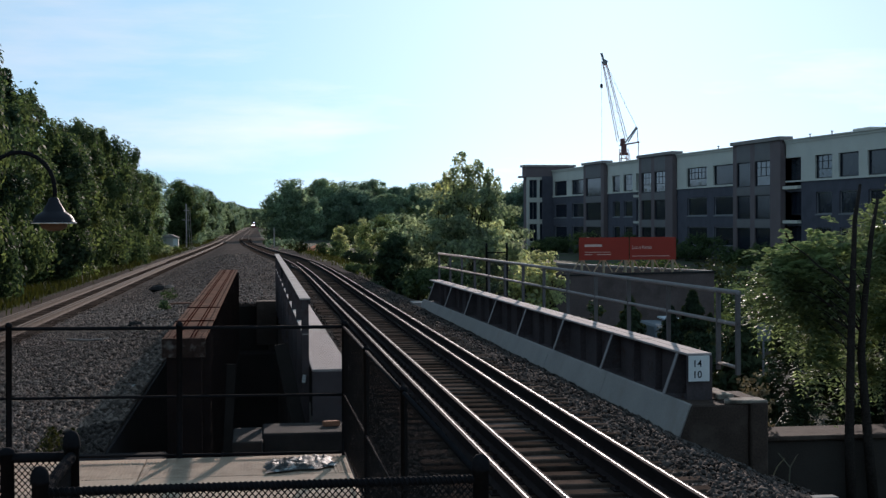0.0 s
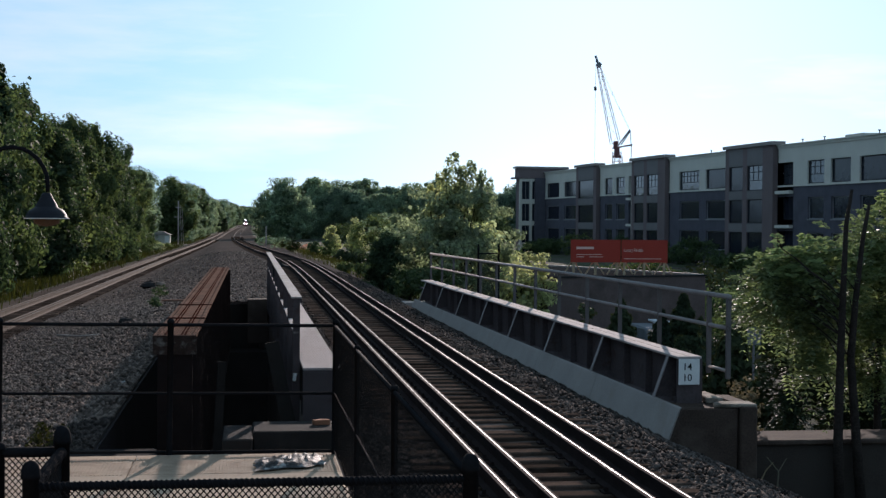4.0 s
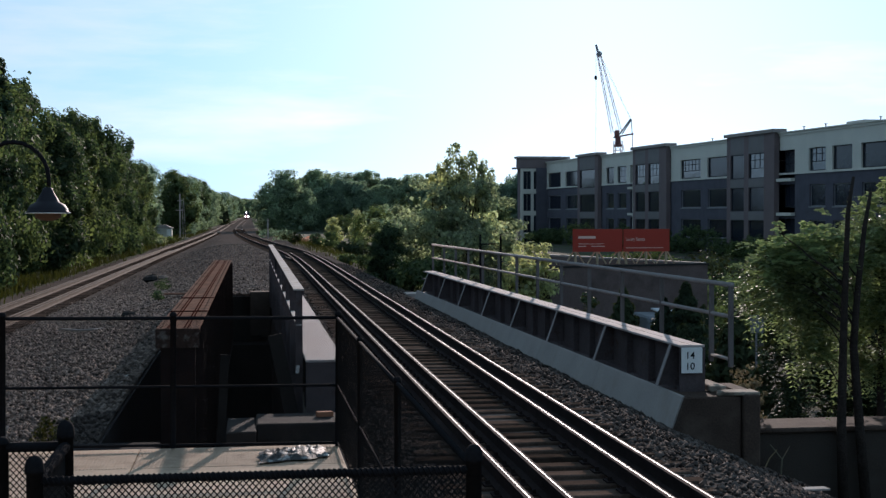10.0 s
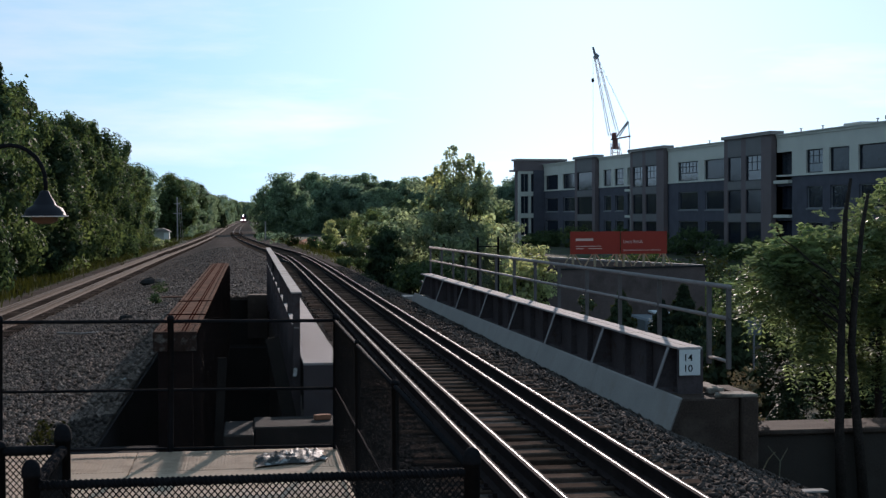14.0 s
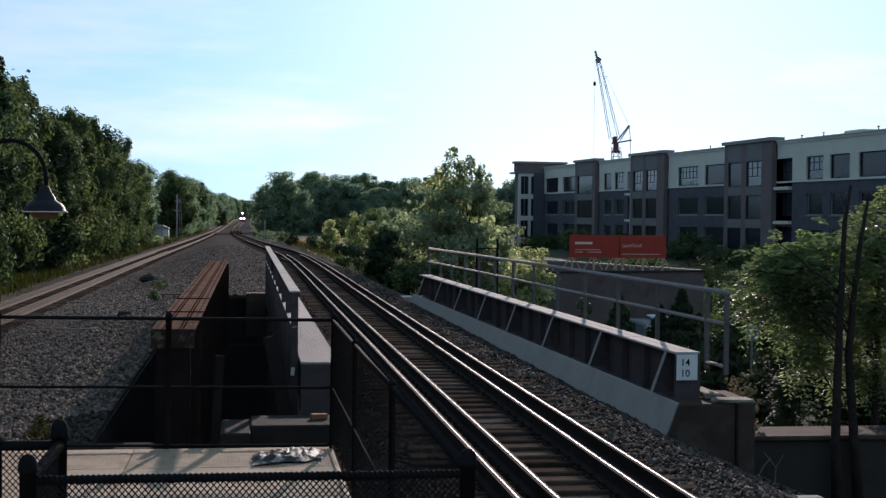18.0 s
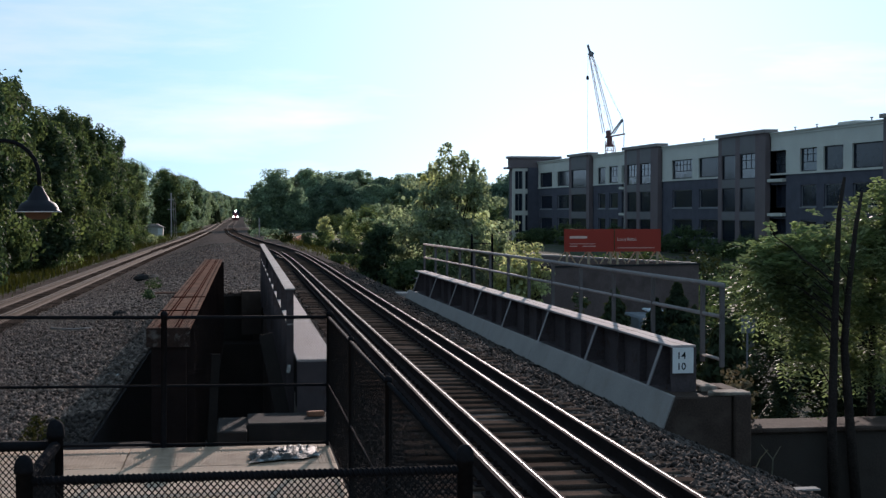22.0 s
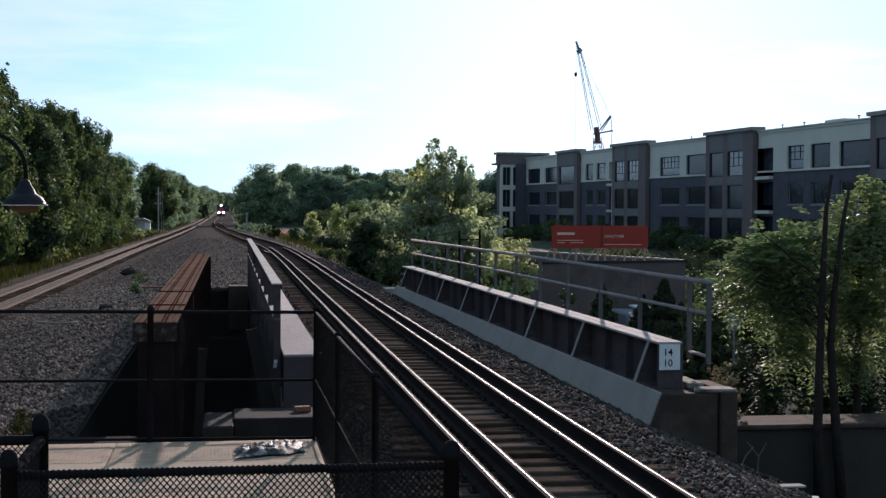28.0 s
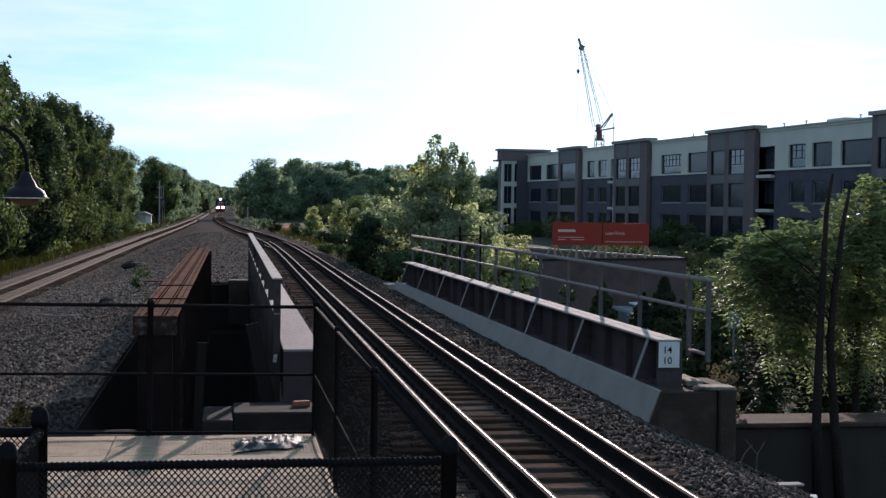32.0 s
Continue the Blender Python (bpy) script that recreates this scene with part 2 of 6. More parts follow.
M_INK = material("black_ink", (0.02, 0.02, 0.02), 0.6, vary=0.1, bump=0)
M_BARK = material("bark", (0.035, 0.027, 0.023), 0.95, vary=0.45, scale=5.0, fine=40.0, bump=0.8, dist=0.02)
M_LEAF = leaf_material("leaf_green", (0.1, 0.142, 0.076), 0.5, (1.15, 1.25, 0.85))
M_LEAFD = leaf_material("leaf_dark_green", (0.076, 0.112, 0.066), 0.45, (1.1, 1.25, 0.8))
M_LEAFY = leaf_material("leaf_yellow_green", (0.36, 0.41, 0.28), 0.58, (1.25, 1.35, 1.05))
# Haze of the distance is put into this paler, bluer leaf colour.
M_LEAFF = leaf_material("hazy_far_leaf", (0.2, 0.285, 0.22), 0.54, (1.3, 1.4, 1.2))
M_DARKLEAF = leaf_material("evergreen_and_shaded_leaf", (0.042, 0.064, 0.04), 0.2)
M_GRASS = leaf_material("grass_blade", (0.042, 0.055, 0.02), 0.3)
M_DRY = leaf_material("dry_grass", (0.2, 0.19, 0.15), 0.2, (1.0, 1.0, 0.85))
M_BRICKD = material("slate_blue_brick", (0.088, 0.085, 0.102), 0.9, vary=0.25, scale=1.0, fine=20.0, bump=0.3, dist=0.01, spec=0.1)
M_TAN = material("brown_tower_brick", (0.165, 0.127, 0.125), 0.85, vary=0.12, scale=0.8, fine=15.0, bump=0.15, spec=0.1)
M_TAND = material("grey_taupe_infill", (0.18, 0.165, 0.162), 0.85, vary=0.12, scale=0.8, fine=15.0, bump=0.15, spec=0.15)
M_CORNICE = material("pale_taupe_cornice", (0.27, 0.235, 0.215), 0.85, vary=0.12, scale=0.8, fine=15.0, bump=0.15, spec=0.1)
M_SIDING = material("pale_siding", (0.56, 0.53, 0.46), 0.75, vary=0.08, scale=0.6, fine=12.0, bump=0.1, spec=0.2)
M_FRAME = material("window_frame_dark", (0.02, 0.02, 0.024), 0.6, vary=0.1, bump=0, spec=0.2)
M_TRIM = material("grey_window_trim", (0.2, 0.2, 0.205), 0.6, vary=0.1, bump=0, spec=0.1)
M_GLASS = material("window_glass", (0.016, 0.019, 0.028), 0.1, 0.0, vary=0.3, scale=0.4, fine=2.0, bump=0.3, dist=0.02, spec=0.22)
# Paler, glossier copy of the glass; part of the sky reflection is in its colour.
M_GLASSG = material("bright_window_glass", (0.04, 0.047, 0.058), 0.06, 0.15, vary=0.3, scale=0.5, fine=2.0, bump=0.4, dist=0.02, spec=0.8)
M_BRICKW = material("brown_masonry", (0.125, 0.09, 0.082), 0.9, vary=0.25, scale=1.0, fine=20.0, bump=0.3, spots=(0.085, 0.062, 0.056), spot_scale=0.8, spec=0.05)
M_RED = material("red_banner", (0.36, 0.045, 0.028), 0.7, vary=0.08, scale=1.0, bump=0.05, spec=0.2)
M_BANNERINK = material("banner_lettering", (0.75, 0.5, 0.42), 0.7, vary=0.05, bump=0)
M_WOOD = material("raw_timber", (0.4, 0.3, 0.2), 0.85, vary=0.25, scale=3.0)
M_CRANEW = material("pink_white_crane_paint", (0.5, 0.33, 0.31), 0.6, vary=0.1, bump=0)
M_CRANER = material("red_crane_paint", (0.17, 0.08, 0.075), 0.7, vary=0.15, bump=0, spec=0.1)
M_STEEL = material("grey_steel", (0.2, 0.2, 0.21), 0.5, 0.5, vary=0.15, bump=0.1)
M_ASPHALT = material("asphalt", (0.05, 0.05, 0.052), 0.9, vary=0.3, scale=2.0, bump=0.3)
M_TRAINBODY = material("dark_blue_loco_paint", (0.03, 0.035, 0.06), 0.45, vary=0.15, bump=0)
M_TRAINY = material("dull_red_loco_paint", (0.16, 0.045, 0.05), 0.5, vary=0.15, bump=0)
M_DARK = material("dark_underframe", (0.02, 0.02, 0.02), 0.8, vary=0.2, bump=0)
M_LIGHT = glow("lit_headlamp", (1.0, 0.95, 0.92), 12.0)
# Pale spots paint in the glints on the film's crinkles.
M_PLASTIC = material("crumpled_film", (0.06, 0.058, 0.055), 0.6, vary=0.7, scale=14.0, bump=0.4, spec=0.12, spots=(0.36, 0.35, 0.33), spot_scale=13.0, spot_at=(0.55, 0.62))
M_ORANGE = material("red_clay", (0.5, 0.2, 0.11), 0.95, vary=0.25, scale=1.0, bump=0.6, dist=0.05)
M_LAMP = material("grey_lamp_shade", (0.015, 0.015, 0.02), 0.6, 0.0, vary=0.15, scale=8.0, bump=0.05, spec=0.2)
M_LAMPIN = material("amber_lamp_glass", (0.14, 0.08, 0.05), 0.35, vary=0.1, bump=0)
M_CARWHITE = material("white_car_paint", (0.75, 0.76, 0.78), 0.25, vary=0.03, bump=0)
M_ROOF = material("roof_membrane", (0.03, 0.03, 0.03), 1.0, vary=0.15, bump=0.1, spec=0.0)
M_BIRD = material("dark_feather", (0.03, 0.028, 0.026), 0.8, vary=0.2, bump=0)
# Sunlit rails put into a paler grey; mast and marker post are plainly pale.
M_RAILGREY = material("pale_grey_and_lit_rail", (0.4, 0.355, 0.325), 0.9, vary=0.25, scale=3.0, bump=0.15, dist=0.003, spots=(0.28, 0.235, 0.205), spot_scale=2.0, spec=0.02)
M_LEAFB = leaf_material("feathered_leaf", (0.165, 0.22, 0.14), 0.5, (1.1, 1.25, 0.95), 0.55, 0.1)
M_COPE = material("weathered_coping", (0.3, 0.25, 0.2), 0.95, vary=0.35, scale=3.0, bump=0.4, spots=(0.09, 0.075, 0.06), spot_scale=2.0, spec=0.1)
# Darker copy of the rust that puts shade on webs and girder end.
M_RUSTD = material("shaded_rusty_web", (0.022, 0.0125, 0.011), 0.95, vary=0.4, scale=2.0, fine=45.0, bump=0.35, dist=0.006, spots=(0.036, 0.019, 0.014), spot_scale=1.5, spot_at=(0.55, 0.75), spec=0.04)
M_TERRA = material("terracotta", (0.38, 0.16, 0.09), 0.9, vary=0.2)
M_DARKROCK = material("dark_rubble", (0.03, 0.028, 0.027), 0.9, vary=0.4, scale=8.0, bump=0.5)
# White van body darkened for shade; also the sign panel's own blue-grey.
M_VAN = material("shaded_van_and_sign_grey", (0.15, 0.165, 0.18), 0.6, vary=0.1, bump=0)
# The next two put the shade of the girder gap into the colour.
M_GAPSHADE = material("shaded_gap_grey", (0.03, 0.025, 0.022), 0.95, vary=0.35, scale=2.0, fine=40.0, bump=0.35, dist=0.01, spots=(0.022, 0.019, 0.017), spot_scale=1.1, spot_at=(0.45, 0.7), spec=0.05)
M_PIT = material("black_pit_shade", (0.022, 0.019, 0.019), 0.95, vary=0.4, scale=2.0, fine=40.0, bump=0.4, dist=0.01, spec=0.03)
# Darker concrete colour for the two near blocks.
M_BLOCK = material("dark_block_concrete", (0.042, 0.036, 0.033), 0.95, vary=0.4, scale=2.0, fine=40.0, bump=0.4, dist=0.01, spots=(0.07, 0.058, 0.05), spot_scale=2.2, spot_at=(0.55, 0.72), spec=0.05)
# Posts get a darker copy of the handrail colour.
M_RAILPOST = material("darker_handrail_grey", (0.15, 0.132, 0.128), 0.85, vary=0.2, scale=3.0, bump=0.15, dist=0.003, spec=0.0)
M_CHIP = material("chipped_rust", (0.06, 0.034, 0.026), 0.95, vary=0.5, scale=7.0, fine=40.0, bump=0.6, dist=0.01, spots=(0.2, 0.165, 0.14), spot_scale=5.0, spot_at=(0.55, 0.66), spec=0.0)
M_WALL = material("weathered_wall_concrete", (0.056, 0.044, 0.037), 0.95, vary=0.35, scale=1.6, fine=40.0, bump=0.4, dist=0.01, spots=(0.06, 0.05, 0.043), spot_scale=1.4, spot_at=(0.45, 0.65), spec=0.05)

# ---- mesh building ----


class Geo:
    """Collects vertices and faces of one mesh."""

    def __init__(self):
        self.v, self.f = [], []

    def add(self, verts, faces):
        k = len(self.v)
        self.v.extend([tuple(p) for p in verts])
        self.f.extend([tuple(i + k for i in q) for q in faces])
        return self

    def box(self, x0, x1, y0, y1, z0, z1, m=None):
        p = [Vector((x, y, z)) for z in (z0, z1) for x, y in ((x0, y0), (x1, y0), (x1, y1), (x0, y1))]
        if m is not None:
            p = [m @ q for q in p]
        return self.add(p, [(3, 2, 1, 0), (4, 5, 6, 7), (0, 1, 5, 4), (1, 2, 6, 5), (2, 3, 7, 6), (3, 0, 4, 7)])

    def bar(self, a, b, w, h=None, up=(0, 0, 1)):
        """A straight rectangular bar from a to b."""
        a, b, h = Vector(a), Vector(b), h or w
        d = (b - a).normalized()
        s = d.cross(Vector(up))
        s = s.normalized() if s.length > 1e-4 else Vector((1, 0, 0))
        u = s.cross(d)
        p = [q + s * i * w / 2 + u * j * h / 2 for q in (a, b) for i, j in ((-1, -1), (1, -1), (1, 1), (-1, 1))]
        return self.add(p, [(3, 2, 1, 0), (4, 5, 6, 7), (0, 1, 5, 4), (1, 2, 6, 5), (2, 3, 7, 6), (3, 0, 4, 7)])

    def tube(self, pts, radii, n=8, cap=True):
        """A round tube along points, with a radius at each."""
        pts = [Vector(p) for p in pts]
        if not isinstance(radii, (list, tuple)):
            radii = [radii] * len(pts)
        rings, side = [], None
        for i, p in enumerate(pts):
            d = (pts[min(i + 1, len(pts) - 1)] - pts[max(i - 1, 0)]).normalized()
            if side is None:
                side = d.cross(Vector((0, 0, 1)))
                if side.length < 0.05:
                    side = d.cross(Vector((1, 0, 0)))
            side = (side - d * side.dot(d)).normalized()
            u = d.cross(side)
            rings.append([p + (side * math.cos(2 * math.pi * k / n) + u * math.sin(2 * math.pi * k / n)) * radii[i] for k in range(n)])
        f = []
        for i in range(len(pts) - 1):
            for k in range(n):
                a, b = i * n + k, i * n + (k + 1) % n
                f.append((a, a + n, b + n, b)[::-1])
        if cap:
            f.append(tuple(range(n)))
            f.append(tuple(range((len(pts) - 1) * n, len(pts) * n))[::-1])
        return self.add([q for r in rings for q in r], f)

    def lathe(self, profile, n=16, at=(0, 0, 0)):
        """A turned form from (radius, height) pairs."""
        v, f = [], []
        for r, z in profile:
            v += [(at[0] + r * math.cos(2 * math.pi * k / n), at[1] + r * math.sin(2 * math.pi * k / n), at[2] + z) for k in range(n)]
        for i in range(len(profile) - 1):
            for k in range(n):
                a, b = i * n + k, i * n + (k + 1) % n
                f.append((a, b, b + n, a + n))
        return self.add(v, f)

    def prism(self, outline, axis, lo, hi):
        """An outline in the plane across an axis ('x', 'y' or 'z'), drawn out from lo to hi."""
        n = len(outline)
        put = {"x": lambda a, b, c: (c, a, b), "y": lambda a, b, c: (a, c, b), "z": lambda a, b, c: (a, b, c)}[axis]
        v = [put(a, b, lo) for a, b in outline] + [put(a, b, hi) for a, b in outline]
        f = [tuple(range(n))[::-1], tuple(range(n, 2 * n))] + [(k, (k + 1) % n, n + (k + 1) % n, n + k) for k in range(n)]
        return self.add(v, f)

    def mesh(self, name, mat, smooth=False, bevel=0.0):
        me = bpy.data.meshes.new(name)
        me.from_pydata(self.v, [], self.f)
        if bevel or len(self.f) < 4000:
            bm = bmesh.new()
            bm.from_mesh(me)
            bmesh.ops.recalc_face_normals(bm, faces=bm.faces)
            if bevel:
                bmesh.ops.bevel(bm, geom=bm.edges[:], offset=bevel, segments=1, affect="EDGES", clamp_overlap=True)
            bm.to_mesh(me)
            bm.free()
        me.materials.append(mat)
        if smooth:
            for p in me.polygons:
                p.use_smooth = True
        return me


def part(name, geo, mat, parent=None, label="", smooth=False, bevel=0.0, m=None):
    """Links one mesh, as a thing or as a part under its parent."""
    me = geo.mesh(name, mat, smooth, bevel) if isinstance(geo, Geo) else geo
    ob = new(name, me)
    if m is not None:
        ob.matrix_basis = m
    if parent is not None:
        ob.parent = parent
    if label:
        ob["label"] = label
    return ob


def empty(name, m, label, category, group="", kind=""):
    ob = new(name)
    ob.empty_display_size = 0.2
    ob.matrix_basis = m
    return tagged(ob, label, category, group, kind)


def quad_mesh(name, corners, mat):
    """A mesh of loose quads from an array (n, 4, 3)."""
    c = np.asarray(corners, dtype=np.float32)
    n = len(c)
    me = bpy.data.meshes.new(name)
    me.vertices.add(4 * n)
    me.vertices.foreach_set("co", c.reshape(-1))
    me.loops.add(4 * n)
    me.loops.foreach_set("vertex_index", np.arange(4 * n, dtype=np.int32))
    me.polygons.add(n)
    me.polygons.foreach_set("loop_start", np.arange(0, 4 * n, 4, dtype=np.int32))
    me.polygons.foreach_set("loop_total", np.full(n, 4, dtype=np.int32))
    me.update(calc_edges=True)
    me.materials.append(mat)
    return me


def curve(knots, y):
    """A smooth value along the line from (y, value) knots."""
    ys, vs = [k[0] for k in knots], [k[1] for k in knots]
    if y <= ys[0]:
        return vs[0]
    for i in range(len(ys) - 1):
        if y <= ys[i + 1]:
            s0 = (vs[i + 1] - vs[max(i - 1, 0)]) / (ys[i + 1] - ys[max(i - 1, 0)])
            s1 = (vs[min(i + 2, len(ys) - 1)] - vs[i]) / (ys[min(i + 2, len(ys) - 1)] - ys[i])
            h = ys[i + 1] - ys[i]
            t = (y - ys[i]) / h
            return (2 * t**3 - 3 * t * t + 1) * vs[i] + (t**3 - 2 * t * t + t) * h * s0 + (3 * t * t - 2 * t**3) * vs[i + 1] + (t**3 - t * t) * h * s1
    return vs[-1]


# ---- the plan: y runs along the railway, rail top of the near track at z = 0 ----
MAIN_X = [(-40, 3.015), (0, 3.015), (45, 3.015), (65, 3.01), (80, 2.88), (100, 2.33), (120, 1.62), (150, 0.75), (200, -0.45), (260, -1.75), (310, -2.45), (380, -2.85), (450, -2.95), (900, -2.05), (1600, -2.05)]
MAIN_Z = [(-40, 0.0), (0, 0.0), (80, 0.0), (110, -0.15), (160, -0.5), (220, -0.95), (280, -1.15), (400, -1.2), (1600, -1.2)]
SIDE_X = [(-40, -9.2), (0, -8.85), (50, -8.45), (110, -8.0), (200, -7.0), (300, -6.6), (450, -6.9), (900, -6.1), (1600, -6.1)]
SIDE_Z = -1.05


def smooth(a, b, v):
    t = min(max((v - a) / (b - a), 0), 1)
    return t * t * (3 - 2 * t)


def mix(a, b, t):
    return a + (b - a) * t


ROAD_Z = -5.2
GAP = (17.9, 44.5)


def land(x, y):
    """Height of the ground, without the street cutting."""
    mx, mz, sx = curve(MAIN_X, y), curve(MAIN_Z, y) - 0.22, curve(SIDE_X, y)
    left = SIDE_Z - 0.24
    if x >= mx - 1.6:
        d = x - mx - 1.75
        z = mz
        if d > 0:
            z = mz - min(d * 0.42, max(0.0, mz + 0.9)) if d < 2 else mz - min(0.84, max(0.0, mz + 0.9))
            low = mix(-4.6, -1.7, smooth(55, 130, y))
            z = mix(z, low, smooth(1.4, 11.0, d)) if y > 44 else mix(z, -4.6, smooth(1.0, 8.5, d))
        return z
    t = min(max((mx - 3.6 - x) / max(mx - 3.6 - (sx + 1.5), 0.4), 0), 1)
    z = mix(mz, left, t * t * (3 - 2 * t))
    if x < sx - 1.9:
        d = sx - 1.9 - x
        z = left - 0.25 * smooth(0, 1.2, d) + 0.9 * smooth(4, 30, d)
    return z


def ground_z(x, y):
    if GAP[0] < y < GAP[1] and (-1.77 < x < 0.62 or x > 5.62):
        return ROAD_Z
    return land(x, y)

# ---- ground, ballast, street cutting ----


def build_ground():
    xs = [-2600, -1200, -500, -250, -140, -90, -60, -45, -34, -26, -21] + [-18 + 0.75 * i for i in range(21)] + [-2.4]
    xs += [-2.0, -1.79, -1.75, -1.3, -0.9, -0.4, 0.2, 0.62, 0.66, 1.2] + [1.8 + 0.5 * i for i in range(8)] + [5.62, 5.66] + [6.2 + 0.8 * i for i in range(14)]
    xs += [18, 20, 23, 27, 32, 40, 50, 65, 90, 140, 250, 500, 1200, 2600]
    ys = [-2600, -600, -150, -60, -25, -10, 0, 5, 9, 12, 14] + [15.55, 15.6, 16.5, 17.85, 17.9, 18.7, 20, 21.9, 22, 24, 27, 30, 33, 36, 39, 42, 44.5, 44.55, 46]
    ys += [49 + 4 * i for i in range(40)] + [212 + 12 * i for i in range(25)] + [540, 600, 700, 850, 1050, 1400, 2600]
    v, f, mats = [], [], []
    for y in ys:
        for x in xs:
            pit = -1.77 < x < 0.64 and 15.57 < y < 44.52
            street = x > 5.64 and 17.87 < y < 44.52
            z = ROAD_Z if pit or street else land(x, y)
            z += 0 if pit or street else 0.03 * noise.noise(Vector((x * 0.9, y * 0.9, 0)))
            if y < 15.6 and -6.0 < x < 0.95:
                z = min(z, -0.3)
            v.append((x, y, z))
    n = len(xs)
    for j in range(len(ys) - 1):
        for i in range(n - 1):
            f.append((j * n + i, j * n + i + 1, (j + 1) * n + i + 1, (j + 1) * n + i))
            x, y = (xs[i] + xs[i + 1]) / 2, (ys[j] + ys[j + 1]) / 2
            mats.append(0 if curve(SIDE_X, y) - 2.2 < x < curve(MAIN_X, y) + 4.2 and y < 1500 else 1)
    me = bpy.data.meshes.new("ground")
    me.from_pydata(v, [], f)
    me.materials.append(M_BALLAST)
    me.materials.append(M_SOIL)
    me.polygons.foreach_set("material_index", mats)
    tagged(new("ground", me), "grey ballast formation with weedy soil banks beside it", "ground", kind="structure")
    g = Geo().box(-60, 90, 19.5, 42.5, ROAD_Z, ROAD_Z + 0.02)
    tagged(part("road", g, M_ASPHALT), "dark asphalt street passing under the railway bridges", "road", kind="structure")


build_ground()


def rail_mesh(xc, zc, off, y0, y1, step, mat, name, head=0.037):
    """A rail with foot, web and head along the track."""
    prof = [(-0.07, -0.18), (-0.07, -0.165), (-0.012, -0.145), (-0.012, -0.045), (-head, -0.035), (-head, -0.006), (-head + 0.0303, 0.0), (head - 0.0303, 0.0), (head, -0.006), (head, -0.035), (0.012, -0.045), (0.012, -0.145), (0.07, -0.165), (0.07, -0.18)]
    v, f, mi = [], [], []
    k = int((y1 - y0) / step)
    n = len(prof)
    for i in range(k + 1):
        y = y0 + (y1 - y0) * i / k
        x = curve(xc, y) if isinstance(xc, list) else xc
        z = curve(zc, y) if isinstance(zc, list) else zc
        v += [(x + off + a, y, z + b) for a, b in prof]
    for i in range(k):
        for j in range(n):
            a, b = i * n + j, i * n + (j + 1) % n
            f.append((a, a + n, b + n, b))
            mi.append(1 if j == 6 else 0)
    f.append(tuple(range(n)))
    mi.append(0)
    me = bpy.data.meshes.new(name)
    me.from_pydata(v, [], f)
    me.materials.append(mat)
    me.materials.append(M_RAILTOP)
    me.polygons.foreach_set("material_index", mi)
    return me


def build_main_track():
    tr = empty("railway_track", pose(0, 0, 0), "main railway track with polished rails, guard rails and worn wooden ties", "railway track", kind="structure")
    for off in (-0.745, 0.745):
        part("running_rail", rail_mesh(MAIN_X, MAIN_Z, off, -20, 1240, 4.0, M_RAILSIDE, "running_rail"), None, tr, "rusty steel rail with a polished head")
    for off in (-0.41, 0.42):
        part("guard_rail", rail_mesh(MAIN_X, MAIN_Z, off, -20, 84, 4.0, M_RAILSIDE, "guard_rail"), None, tr, "inner guard rail with a polished head")
    shared = []
    for k in range(5):
        g = Geo()
        rr = random.Random(k)
        g.box(-1.3, 1.3, -0.115, 0.115, -0.16, 0.0)
        g.v = [(x + rr.uniform(-0.03, 0.03), y + rr.uniform(-0.012, 0.012), z + rr.uniform(-0.012, 0.006)) for x, y, z in g.v]
        shared.append(g.mesh("tie", M_TIE, bevel=0.012))
    rr = random.Random(7)
    y, far = 4.0, Geo()
    plates = Geo()
    while y < 330:
        x, z = curve(MAIN_X, y), curve(MAIN_Z, y)
        if y < 125:
            part("tie", shared[rr.randrange(5)], None, tr, m=pose(x + rr.uniform(-0.05, 0.05), y, z - 0.185 + rr.uniform(-0.01, 0.008), rz=rr.uniform(-1.2, 1.2)))
            if y < 60:
                for off in (-0.745, 0.745, -0.41, 0.42):
                    plates.box(x + off - 0.14, x + off + 0.14, y - 0.09, y + 0.09, z - 0.187, z - 0.17)
                    for sx in (-0.1, 0.1):
                        plates.box(x + off + sx - 0.018, x + off + sx + 0.018, y + 0.03 * (1 if sx > 0 else -1) - 0.018, y + 0.03 * (1 if sx > 0 else -1) + 0.018, z - 0.17, z - 0.13)
        else:
            far.box(x - 1.3, x + 1.3, y - 0.115, y + 0.115, z - 0.3, z - 0.185)
        y += 0.483 + rr.uniform(-0.02, 0.02)
    part("far_ties", far, M_TIE, tr)["kind"] = "stuff"
    part("tie_plates_and_spikes", plates, M_RAILSIDE, tr)["kind"] = "stuff"


build_main_track()


